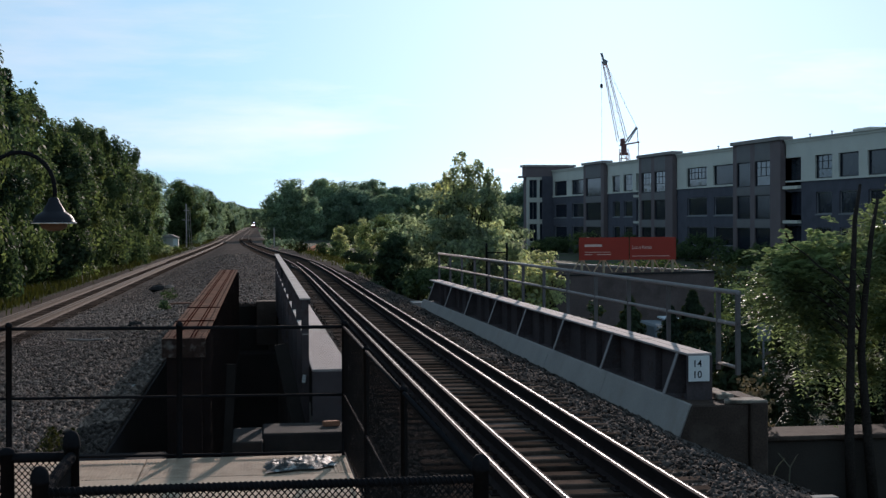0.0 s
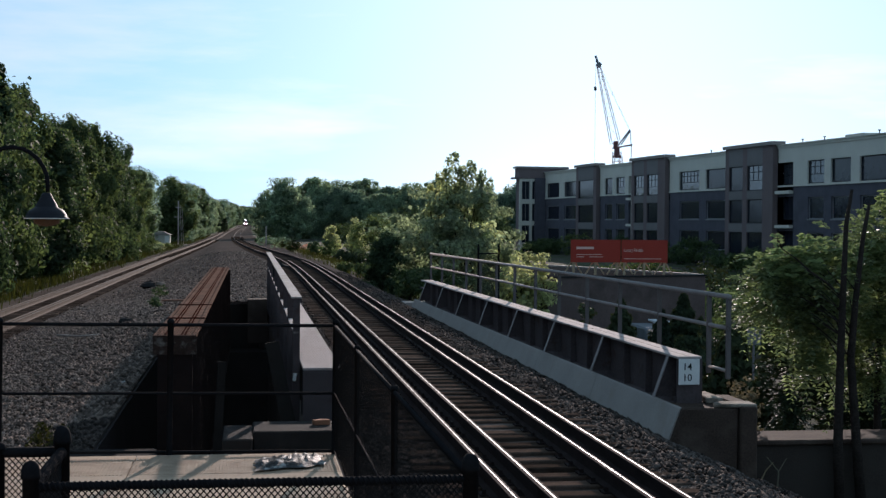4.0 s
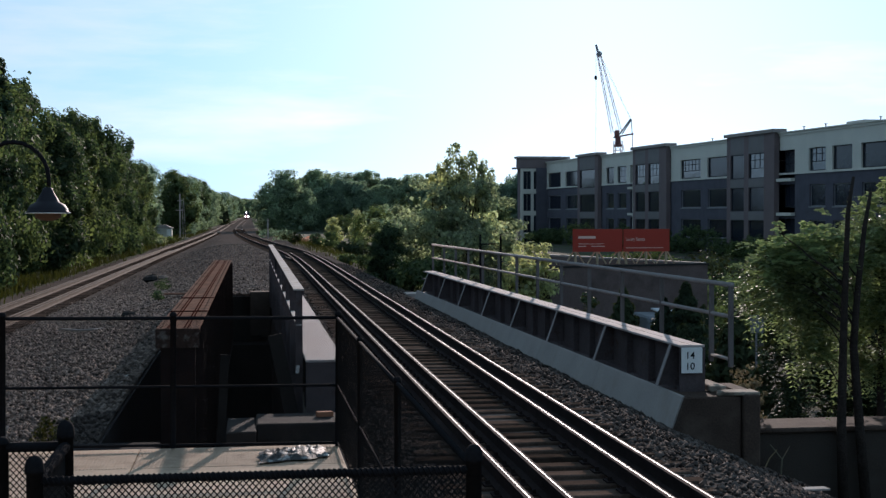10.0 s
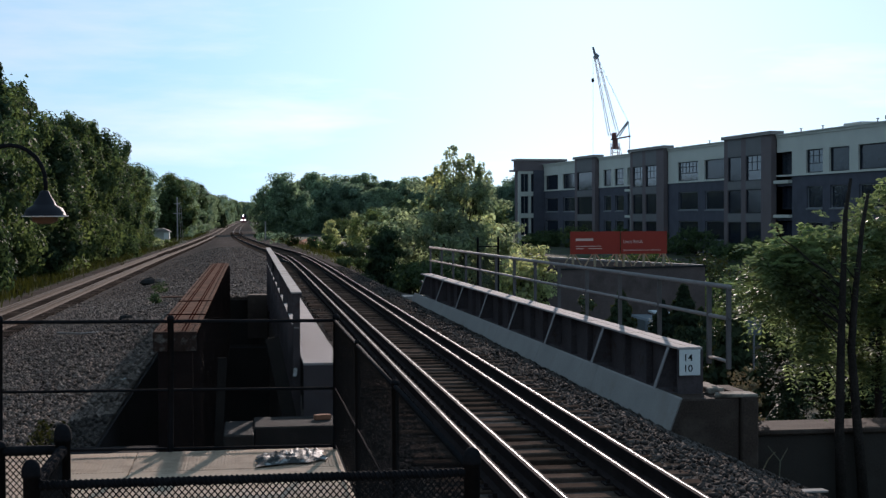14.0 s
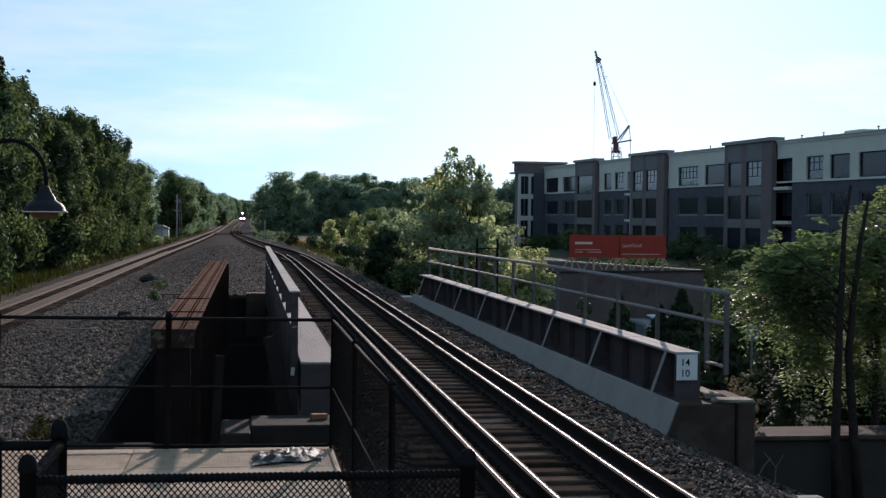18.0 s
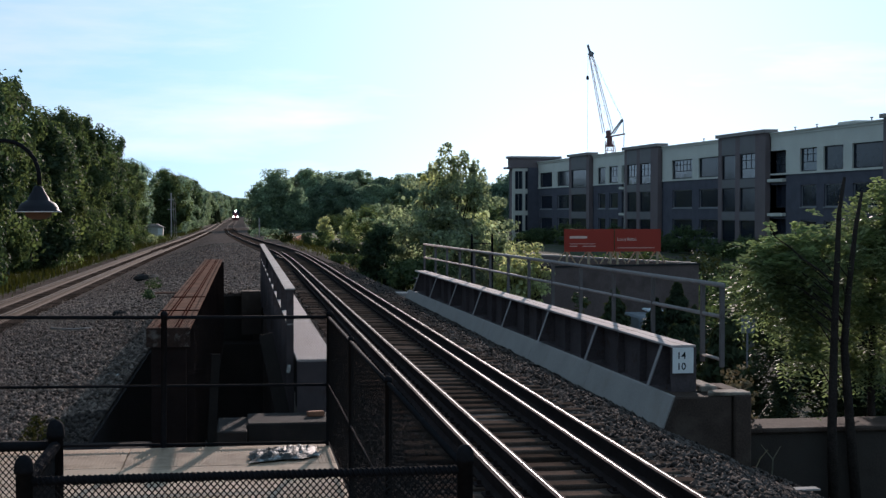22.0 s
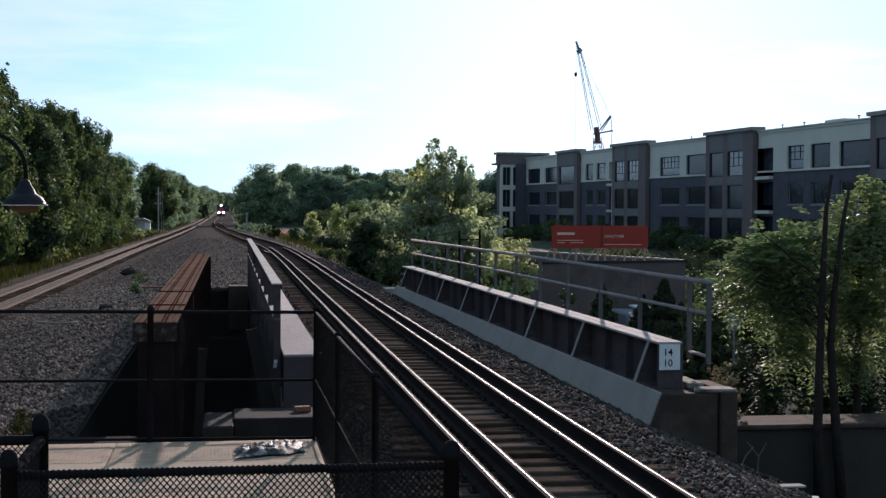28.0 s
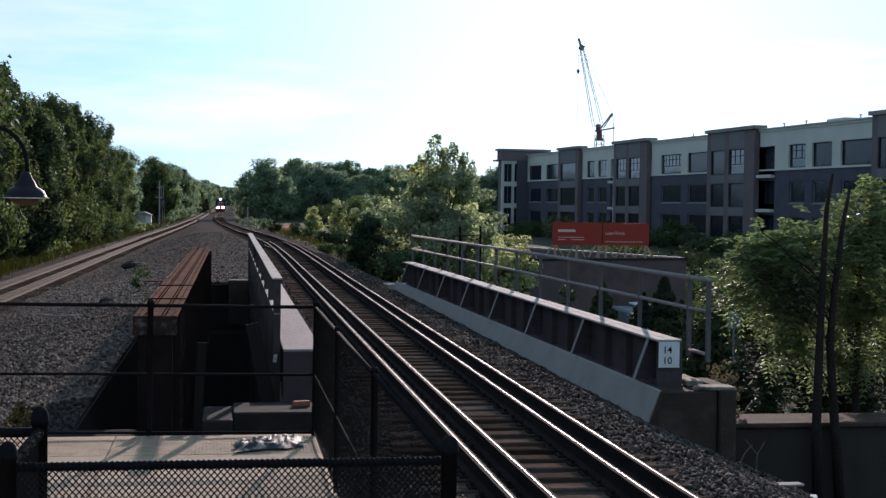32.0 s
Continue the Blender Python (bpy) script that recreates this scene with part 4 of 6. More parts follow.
def gooseneck_lamp():
    th = empty("platform_lamp", pose(-2.345, 12.5, 0.025), "black gooseneck platform lamp with a grey metal shade", "street lamp")
    part("pole", Geo().lathe([(0.11, -0.03), (0.11, 0.12), (0.06, 0.2), (0.045, 0.6), (0.04, 2.55)], 12), M_BLACK, th, smooth=True)
    pts = [(0, 0, 2.5)]
    for k in range(13):
        a = math.pi * (1 - k / 12)
        pts.append((0.3 + 0.3 * math.cos(a), 0, 2.62 + 0.33 * math.sin(a)))
    pts.append((0.6, 0, 2.56))
    part("arm", Geo().tube(pts, 0.019, 10), M_BLACK, th, "black curved gooseneck arm", smooth=True)
    part("shade", Geo().lathe([(0.02, 2.555), (0.036, 2.55), (0.048, 2.53), (0.05, 2.515), (0.085, 2.46), (0.095, 2.435), (0.1, 2.428), (0.15, 2.4), (0.172, 2.365), (0.176, 2.345), (0.194, 2.334), (0.19, 2.33), (0.16, 2.36), (0.09, 2.41)], 28, (0.59, 0, 0)), M_LAMP, th, "grey stepped metal shade", smooth=True)
    # The shade's lit edge is drawn as a ring of white paint.
    part("rim", Geo().lathe([(0.196, 2.334), (0.197, 2.328), (0.19, 2.325), (0.188, 2.329)], 28, (0.59, 0, 0)), M_WHITE, th, "shade rim, white for its lit edge", smooth=True)
    part("globe", Geo().lathe([(0.09, 2.41), (0.12, 2.35), (0.11, 2.29), (0.06, 2.265), (0, 2.26)], 16, (0.59, 0, 0)), M_LAMPIN, th, "amber glass bowl", smooth=True)


gooseneck_lamp()


def small_wares():
    """Things lying or fixed near the bridges."""
    tagged(part("brick", Geo().box(-0.09, 0.09, -0.045, 0.045, 0, 0.055), M_TERRA, m=pose(0.8, 15.2, 0.116, rz=12), bevel=0.006), "orange terracotta brick lying on the concrete block", "brick")
    tg = part("warning_tag", Geo().box(-0.022, 0.022, -0.004, 0, -0.05, 0.05), M_WHITE, m=pose(0.575, 17.245, 0.41, 0, 8))
    tagged(tg, "small white tag wired to the handrail post", "tag")
    fx = empty("handrail_fitting", pose(0.74, 31.0, 1.32), "dark round fitting fixed to the bridge handrail", "fitting")
    part("plate", Geo().lathe([(0, 0), (0.16, 0.01), (0.17, 0.03), (0.06, 0.06), (0.04, 0.09), (0, 0.1)], 14), M_DARK, fx, smooth=True)
    part("bracket", Geo().box(-0.22, 0.0, -0.02, 0.02, -0.01, 0.02).box(-0.2, -0.16, -0.02, 0.02, -0.2, -0.005), M_DARK, fx)
    rb = empty("rusty_post", pose(-0.36, 16.3, -0.5, 5, 3), "rusty steel post leaning in the gap between the girders", "post")
    part("flange", Geo().box(-0.05, 0.05, -0.006, 0.006, -1.0, 1.22), M_GAPSHADE, rb, bevel=0.003)
    part("web", Geo().box(-0.006, 0.006, 0.008, 0.12, -1.0, 1.2), M_RUSTD, rb)
    rr_ = random.Random(3)

    def lump(name, m, r, mat, label, category):
        g = Geo().lathe([(0, -0.3), (0.7, -0.2), (1.0, 0.2), (0.75, 0.7), (0, 0.95)], 9)
        g.v = [(x * r * rr_.uniform(0.8, 1.2), y * r * rr_.uniform(0.8, 1.2), z * r * 0.8 * rr_.uniform(0.85, 1.15)) for x, y, z in g.v]
        return tagged(part(name, g, mat, m=m), label, category)

    lump("rock", pose(-3.6, 42.0, land(-3.6, 42)), 0.2, M_DARKROCK, "dark lump of rubble on the ballast", "rock")
    lump("rock", pose(-4.9, 71.0, land(-4.9, 71)), 0.45, M_DARKROCK, "dark pile of rubble on the ballast", "rock")
    lump("rock", pose(-4.3, 70.0, land(-4.3, 70)), 0.3, M_STONE, "grey rubble stone on the ballast", "rock")
    lump("rock", pose(-2.0, 23.1, land(-2.0, 23.1)), 0.07, M_WHITE, "small white stone on the ballast", "rock")
    lump("rock", pose(-0.9, 92.0, land(-0.9, 92)), 0.09, M_COPE, "pale stone between the tracks", "rock")
    lump("rock", pose(-1.15, 93.0, land(-1.15, 93)), 0.08, M_COPE, "pale stone between the tracks", "rock")
    z = land(-4.4, 38.5) + 0.06
    tagged(part("pipe", Geo().tube([(-5.2, 39.2, z), (-4.5, 38.4, z + 0.03), (-3.7, 39.6, z)], 0.03, 8), M_CONC, smooth=True), "pale bent pipe lying on the ballast", "pipe")
    tagged(part("plank", Geo().box(-0.9, 0.9, -0.14, 0.14, 0, 0.05), M_RUST, m=pose(-1.9, 46.0, land(-1.9, 46) + 0.03, rz=4), bevel=0.008), "rusty steel plank lying behind the girder", "plank")
    sp = empty("stake", pose(-1.15, 47.0, land(-1.15, 47)), "thin dark steel stake in the ballast", "stake")
    part("rod", Geo().tube([(0, 0, -0.2), (0.02, 0, 0.95)], 0.03, 6), M_DARK, sp)


small_wares()
fence_run((7.68, 46.0, -0.9), (8.45, 46.4, -0.9), 1, 2.2, (0.1,), "black wire fence closing the end of the bridge", r_post=0.035, cap=0.26, pitch=0.06, wire=0.006, group="bridge fences")


def wing_wall_litter():
    z = land(7.0, 16.5)
    tagged(part("board", Geo().box(-0.22, 0.22, -0.06, 0.06, 0, 0.025), M_CONC, m=pose(7.0, 16.5, z + 0.03, 6, 4, 20), bevel=0.004), "short pale grey board lying on the embankment", "board")
    tagged(part("paper_scrap", Geo().prism([(-0.09, -0.03), (0.02, -0.05), (0.1, 0.01), (0.03, 0.05), (-0.06, 0.03)], "z", 0, 0.006), M_WHITE, m=pose(7.25, 16.3, land(7.25, 16.3) + 0.035, 12, 0, 40)), "crumpled white paper scrap on the embankment", "litter")
    tw = Geo().tube([(0, 0, -0.1), (0.02, 0, 0.22), (-0.14, 0.02, 0.42)], [0.011, 0.009, 0.005], 6).tube([(0.02, 0, 0.22), (0.12, -0.02, 0.4)], [0.008, 0.004], 6)
    tagged(part("twig", tw, M_DRY, m=pose(7.0, 17.6, land(7.0, 17.6))), "dry forked twig standing before the wing wall", "twig")
    tagged(part("twig", Geo().tube([(0, 0, -0.05), (0.1, 0.02, 0.14), (0.2, 0, 0.26)], [0.01, 0.008, 0.004], 6), M_DRY, m=pose(6.75, 17.6, land(6.75, 17.6))), "dry bent twig lying before the wing wall", "twig")


wing_wall_litter()

# ---- apartment building, crane, banner ----


def apartment_building():
    base = -4.8
    th = empty("apartment_building", pose(41.4, 191.4, 0, rz=-85.4), "four-storey apartment block, slate brick with pale upper storey and taupe towers", "building")
    S1 = 116.0
    rows = [(5.9, 7.9), (2.85, 4.75), (-0.2, 1.7), (-3.2, -1.4)]

    def holes(name, s0, s1, z0, z1, cuts, mat, y0=0.0, y1=0.35):
        """A wall with openings through it, built of the strips round them."""
        g = Geo()
        ss = sorted({s0, s1, *[c for a in cuts for c in a[:2]]})
        zs = sorted({z0, z1, *[c for a in cuts for c in a[2:]]})
        n, k = len(ss), len(zs)
        g.v = [(s, y, z) for y in (y0, y1) for s in ss for z in zs]

        def solid(i, j):
            if not (0 <= i < n - 1 and 0 <= j < k - 1):
                return False
            cs, cz = (ss[i] + ss[i + 1]) / 2, (zs[j] + zs[j + 1]) / 2
            return not any(a[0] < cs < a[1] and a[2] < cz < a[3] for a in cuts)

        o = n * k
        for i in range(n - 1):
            for j in range(k - 1):
                if not solid(i, j):
                    continue
                a, b, c, d = i * k + j, (i + 1) * k + j, (i + 1) * k + j + 1, i * k + j + 1
                g.f += [(a, b, c, d), (a + o, d + o, c + o, b + o)]
                for di, dj, p, q in ((-1, 0, d, a), (1, 0, b, c), (0, -1, a, b), (0, 1, c, d)):
                    if not solid(i + di, j + dj):
                        g.f.append((q, p, p + o, q + o))
        return part(name, g, mat, th)

    def window(s0, s1, z0, z1, y, bars=1, trim=M_TRIM, grid=False):
        t = 0.09
        g = Geo()
        g.v = [(s, q, z) for q in (y, y + 0.12) for s, z in ((s0, z0), (s1, z0), (s1, z1), (s0, z1), (s0 + t, z0 + t), (s1 - t, z0 + t), (s1 - t, z1 - t), (s0 + t, z1 - t))]
        for k in range(4):
            a, b = k, (k + 1) % 4
            g.f += [(a, b, b + 4, a + 4), (a + 8, a + 12, b + 12, b + 8), (a, a + 8, b + 8, b), (a + 4, b + 4, b + 12, a + 12)]
        w = part("window", g, trim, th)
        for i in range(1, bars):
            s = s0 + (s1 - s0) * i / bars
            part("mullion", Geo().box(s - 0.04, s + 0.04, y + 0.01, y + 0.1, z0 + t, z1 - t), trim, w)
        if grid:
            zl = z0 + (z1 - z0) * 0.4
            n = max(2, round((s1 - s0) / 0.95))
            for i in range(1, n):
                s = s0 + (s1 - s0) * i / n
                part("muntin", Geo().box(s - 0.035, s + 0.035, y + 0.02, y + 0.09, zl, z1 - t), M_FRAME, w)
            for z in (zl, zl + (z1 - zl) * 0.55):
                part("muntin", Geo().box(s0 + t, s1 - t, y + 0.025, y + 0.085, z - 0.03, z + 0.03), M_FRAME, w)
        part("pane", Geo().box(s0 + t, s1 - t, y + 0.05, y + 0.07, z0 + t, z1 - t), M_GLASSG if grid else M_GLASS, w, "glass reflecting the sky" if grid else "dark reflecting glass")
        if trim == M_TRIM:
            part("sill", Geo().box(s0 - 0.05, s1 + 0.05, y - 0.2, y - 0.004, z0 - 0.1, z0 + 0.02), M_TRIM, w, "pale sill")

    sections = [(0.0, 15.5, [(0.9, 6.7), (8.9, 14.6)], 0), (23.7, 36.0, [(25.4, 28.2), (29.4, 32.6)], 1), (46.5, 62.0, [(49.2, 54.6), (56.2, 61.3)], 0), (72.4, 92.1, [(77.9, 80.9), (82.0, 85.3), (86.7, 91.4)], -1), (102.6, S1, [(105.2, 109.0), (110.6, 114.6)], 0)]
    for s0, s1, wins, bal in sections:
        up = [(a, b, *rows[0]) for a, b in wins]
        lo = [(a + 0.1, b - 0.1, *r) for a, b in wins for r in rows[1:]]
        if bal:
            b0, b1 = (s0, s0 + 2.9) if bal < 0 else (s1 - 2.2, s1)
            cut = [(b0, b1, z, z + 2.55) for z in (5.35, 2.3, -0.75, -3.8)]
            up.append((b0, b1, 5.85, 7.9))
            lo += [(b0, b1, z0, min(z1, 5.8)) for _, _, z0, z1 in cut]
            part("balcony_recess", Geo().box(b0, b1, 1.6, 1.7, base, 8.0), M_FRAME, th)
            for z0, z1 in ((5.9, 7.85), (2.8, 5.05), (-0.25, 2.0), (-3.3, -1.05)):
                window(b0 + 0.05, b1 - 0.05, z0, z1, 0.5, 1, M_FRAME, grid=z0 > 5)
            if bal > 0:
                part("pilaster", Geo().box(b1 - 0.55, b1 - 0.02, -0.3, 0.4, base, 5.7), M_SIDING, th, "pale pilaster")
            for z in (5.1, 2.05, -1.0):
                part("balcony", Geo().box(b0 + 0.01, b1 - (0.6 if bal > 0 else 0.01), -0.35, 1.59, z, z + 0.28), M_SIDING, th, "pale balcony slab")
        holes("upper_wall", s0, s1, 5.8, 9.2, up, M_SIDING)
        holes("lower_wall", s0, s1, base, 5.796, lo, M_BRICKD, 0.03)
        part("parapet", Geo().box(s0, s1, -0.1, 0.4, 9.204, 9.42), M_SIDING, th)
        part("parapet_cap", Geo().box(s0, s1, -0.22, 0.5, 9.424, 9.52), M_SIDING, th)
        part("string_course", Geo().box(s0, s1, -0.08, 0.02, 5.72, 5.86), M_SIDING, th)
        for i, (a, b) in enumerate(wins):
            window(a, b, *rows[0], 0.15, 1, M_FRAME, grid=(int(s0), i) in ((23, 1), (46, 0), (72, 0), (102, 0)))
            for r in rows[1:]:
                window(a + 0.1, b - 0.1, *r, 0.16, 1)
    for s0, s1, top in ((15.6, 23.6, 9.85), (36.1, 46.4, 9.85), (62.1, 72.3, 9.85), (92.2, 102.5, 9.85)):
        w = s1 - s0
        bays = [(s0 + 0.85, s0 + w * 0.38), (s0 + w * 0.477, s0 + w * 0.795)] if w > 9 else [(s0 + 0.9, s1 - 1.1)]
        cuts = [(a, b, z0 - 0.4, z1 - 0.05) for a, b in bays for z0, z1 in rows]
        holes("tower_wall", s0, s1, base, top - 0.3, cuts, M_TAN, -0.5, -0.1)
        for a in (s0, s1 - 0.3):
            part("tower_side", Geo().box(a, a + 0.3, -0.096, 0.0, base, top - 0.3), M_TAN, th)
        part("tower_roof", Geo().box(s0, s1, -0.09, 0.5, 8.6, top - 0.3), M_TAN, th)
        part("tower_cornice", Geo().box(s0 - 0.25, s1 + 0.25, -0.72, 0.6, top - 0.296, top + 0.02), M_CORNICE, th)
        for a, b in bays:
            for z0, z1, q in ((-1.45, -0.6, -0.505), (1.65, 2.45, -0.505), (4.7, 5.5, -0.505), (7.85, top - 0.31, -0.505)):
                part("bay_infill", Geo().box(a + 0.003, b - 0.003, q, -0.501, z0 + 0.003, z1 - 0.003), M_TAND, th)
            for z0, z1 in rows:
                window(a, b, z0 - 0.4, z1 - 0.05, -0.4, 1, M_FRAME, grid=z0 > 5 and (s0 == 36.1 or a > s0 + 4 and s0 == 62.1))
    # end wing, standing forward of the long front
    wy = -3.7
    part("wing_front", Geo().box(-1.6, -0.35, wy, wy + 0.3, base, 8.6), M_TAN, th)
    gw = Geo()
    for a, b in ((wy, wy + 0.35), (wy + 1.5, wy + 1.85), (-0.4, 0.0)):
        gw.box(-0.35, 0.0, a, b, base, 8.6)
    for z0, z1 in ((base, -3.4), (-1.1, -0.4), (2.0, 2.65), (5.05, 5.7), (8.2, 8.6)):
        gw.box(-0.34, -0.01, wy + 0.35, wy + 1.5, z0, z1).box(-0.34, -0.01, wy + 1.85, -0.4, z0, z1)
    part("wing_side", gw, M_SIDING, th, "pale framed end bay")
    part("wing_pier", Geo().box(-0.5, 0.25, -1.5, 0.02, base, 8.7), M_BRICKD, th)
    for z0, z1 in ((-3.4, -1.1), (-0.4, 2.0), (2.65, 5.05), (5.7, 8.2)):
        w = part("window", Geo().box(-0.25, -0.2, wy + 0.35, wy + 0.42, z0, z1).box(-0.25, -0.2, wy + 1.43, wy + 1.5, z0, z1).box(-0.25, -0.2, wy + 0.9, wy + 0.96, z0, z1), M_TRIM, th)
        part("pane", Geo().box(-0.3, -0.26, wy + 0.35, wy + 1.5, z0, z1), M_GLASS, w)
        w = part("window", Geo().box(-0.25, -0.2, wy + 1.85, wy + 1.92, z0, z1), M_TRIM, th)
        part("pane", Geo().box(-0.3, -0.26, wy + 1.85, -1.5, z0, z1), M_GLASS, w)
    part("wing_top", Geo().box(-1.8, 0.1, wy - 0.2, 3.2, 8.604, 10.0), M_TAN, th, "taupe cornice band")
    part("wing_cornice", Geo().box(-2.0, 0.3, wy - 0.45, 3.4, 10.004, 10.3), M_CORNICE, th)
    part("wing_ledge", Geo().box(-1.6, 0.2, wy - 0.9, wy - 0.21, 8.5, 8.75), M_TAN, th)
    part("roof", Geo().box(-1.5, S1, 0.4, 20, 8.6, 9.0), M_ROOF, th, "flat roof")
    part("back_wall", Geo().box(-1.5, S1, 19.9, 20.2, base, 8.59), M_BRICKD, th)
    part("end_wall", Geo().box(S1, S1 + 0.3, 0, 20.2, base, 9.2), M_BRICKD, th)
    part("end_wall", Geo().box(-1.9, -1.6, -3.7, 20.2, base, 8.59), M_BRICKD, th)
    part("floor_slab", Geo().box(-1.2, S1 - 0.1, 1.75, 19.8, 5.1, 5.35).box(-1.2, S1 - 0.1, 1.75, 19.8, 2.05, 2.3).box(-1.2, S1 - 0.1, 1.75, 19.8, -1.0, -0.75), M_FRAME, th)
    for s in (30, 54, 74, 78, 87, 97):
        part("roof_vent", Geo().box(s - 0.035, s + 0.035, 1.5, 1.57, 9.0, 9.95).box(s - 0.1, s + 0.1, 1.45, 1.62, 9.95, 10.02), M_STEEL, th)
    part("roof_unit", Geo().box(80.6, 83.6, 2, 4, 9.0, 10.0), M_SIDING, th, "pale rooftop unit", bevel=0.08)
    part("roof_unit", Geo().box(84.0, 85.4, 2, 4, 9.0, 9.8), M_SIDING, th, bevel=0.08)


apartment_building()


def crane():
    th = empty("tower_crane", pose(61.65, 222, 0), "pinkish white lattice luffing crane above the apartment roof", "crane")

    def lattice(g, p0, p1, w0, w1, n, r, brace=0.55):
        p0, p1 = Vector(p0), Vector(p1)
        d = (p1 - p0).normalized()
        s = Vector((0, 1, 0))
        u = s.cross(d).normalized()
        cs = [[p0.lerp(p1, i / n) + (u * a + s * b) * (w0 + (w1 - w0) * i / n) / 2 for a, b in ((-1, -1), (1, -1), (1, 1), (-1, 1))] for i in range(n + 1)]
        for i in range(n):
            for k in range(4):
                g.tube([cs[i][k], cs[i + 1][k]], r, 5, False)
                g.tube([cs[i][k], cs[i + 1][(k + 1) % 4]], r * brace, 4, False)
                g.tube([cs[i][k], cs[i][(k + 1) % 4]], r * brace, 4, False)

    g = Geo()
    lattice(g, (-1.6, 0, -4.5), (-1.6, 0, 14.2), 1.15, 1.15, 12, 0.07)
    part("mast", g, M_CRANEW, th, "white lattice mast")
    g = Geo()
    lattice(g, (-1.85, 0, 15.6), (-4.9, 0, 28.6), 1.45, 0.5, 9, 0.055, 0.3)
    part("boom", g, M_CRANEW, th, "white lattice boom")
    part("boom_head", Geo().bar((-4.9, 0, 28.5), (-5.35, 0, 29.9), 0.3, 0.3).bar((-5.05, 0, 28.6), (-4.5, 0, 28.2), 0.7, 0.7), M_STEEL, th)
    part("slewing_platform", Geo().bar((-2.3, 0, 14.75), (0.95, 0, 15.35), 0.7, 0.25), M_CRANER, th, "dull red machinery deck")
    part("cab", Geo().box(-2.1, -1.5, -0.5, 0.5, 14.9, 15.9), M_CRANER, th, "dark red cab", bevel=0.08)
    part("turntable", Geo().box(-2.15, -1.05, -0.6, 0.6, 13.2, 13.6).box(-1.95, -1.25, -0.5, 0.5, 13.6, 14.88), M_CRANER, th, bevel=0.06)
    part("a_frame", Geo().bar((-1.4, 0, 15.2), (0.55, 0, 17.8), 0.22, 0.22).bar((-0.9, 0, 15.3), (0.7, 0, 17.7), 0.16, 0.16).bar((0.65, 0, 17.7), (0.8, 0, 15.4), 0.1, 0.1), M_STEEL, th)
    part("counter_frame", Geo().bar((0.85, 0, 15.2), (0.75, 0, 7.0), 0.1).bar((-0.7, 0, 13.5), (0.1, 0, 7.0), 0.1).bar((0.8, 0, 10.5), (-0.2, 0, 9.6), 0.06), M_CRANEW, th)
    part("pendant_lines", Geo().tube([(-4.7, 0, 28.5), (0.6, 0, 17.8)], 0.016, 4).tube([(-4.9, 0.4, 28.7), (0.6, 0.3, 17.8)], 0.016, 4), M_STEEL, th)
    part("hoist_line", Geo().tube([(-5.3, 0, 29.7), (-5.35, 0, 8)], 0.022, 4), M_STEEL, th)
    part("hook_block", Geo().lathe([(0, 24.1), (0.24, 24.25), (0.24, 24.7), (0, 24.9)], 10, (-5.35, 0, 0)), M_DARK, th)


crane()


def banner():
    for x0, x1, yy, lines in ((17.0, 19.72, 0, ((0.3, 1.25, 0.1, 0.13), (0.3, 1.7, -0.2, 0.03), (0.3, 0.72, -0.33, 0.035), (1.0, 1.75, -0.33, 0.035))), (19.76, 22.3, -0.05, ((0.12, 1.3, 0.03, 0.1), (0.12, 2.2, -0.42, 0.03)))):
        th = empty("banner_sign", pose(x0 * 0.889, 64 + yy, 1.04), "red development banner on raw timber posts on the shed roof", "sign")
        w = (x1 - x0) * 0.889
        part("panel", Geo().box(0, w, -0.03, 0, -0.535, 0.535), M_RED, th)
        for k, (a, b, z, h) in enumerate([[0.889 * q for q in row] for row in lines]):
            if x0 > 19 and k == 0:
                cu = bpy.data.curves.new("lettering", "FONT")
                cu.body, cu.size, cu.extrude = "Luxury Rentals", 0.24, 0.002
                tmp = bpy.data.objects.new("lettering", cu)
                me = bpy.data.meshes.new_from_object(tmp)
                bpy.data.objects.remove(tmp)
                me.materials.clear()
                me.materials.append(M_BANNERINK)
                part("lettering", me, None, th, "pale lettering", m=pose(a, -0.034, z - 0.05, 90) @ Matrix.Diagonal((0.66, 1, 1, 1)))
            else:
                part("text_bar", Geo().box(a, b, -0.034, -0.03, z, z + h), M_BANNERINK, th, "pale lettering bar")
        for x in (0.15, w / 2, w - 0.15):
            part("post", Geo().box(x - 0.05, x + 0.05, 0.005, 0.1, -1.145, 0.5), M_WOOD, th)
            part("brace", Geo().bar((x, 0.15, -0.4), (x - 0.45, 0.15, -1.11), 0.08, 0.05).bar((x, 0.15, -0.4), (x + 0.45, 0.15, -1.11), 0.08, 0.05), M_WOOD, th)


banner()


def low_building():
    th = empty("low_building", pose(21.5, 63.3, 0, rz=17.5), "low brown masonry shed with a pale roof edge", "building")
    part("wall", Geo().box(-8.6, 0, 0, 15.6, -4.9, -0.12), M_BRICKW, th)
    part("roof", Geo().box(-8.5, -0.2, 0.1, 15.5, -0.116, -0.1), M_ROOF, th)
    part("front_coping", Geo().box(-8.65, 0.05, -0.06, 0.2, -0.116, -0.05), M_ROOF, th)
    part("side_coping", Geo().box(-0.2, 0.06, 0.205, 15.6, -0.116, -0.02), M_CONC, th, "pale side coping")
    part("rear_coping", Geo().box(-8.65, -0.205, 15.5, 15.7, -0.116, -0.02), M_CONC, th)


low_building()


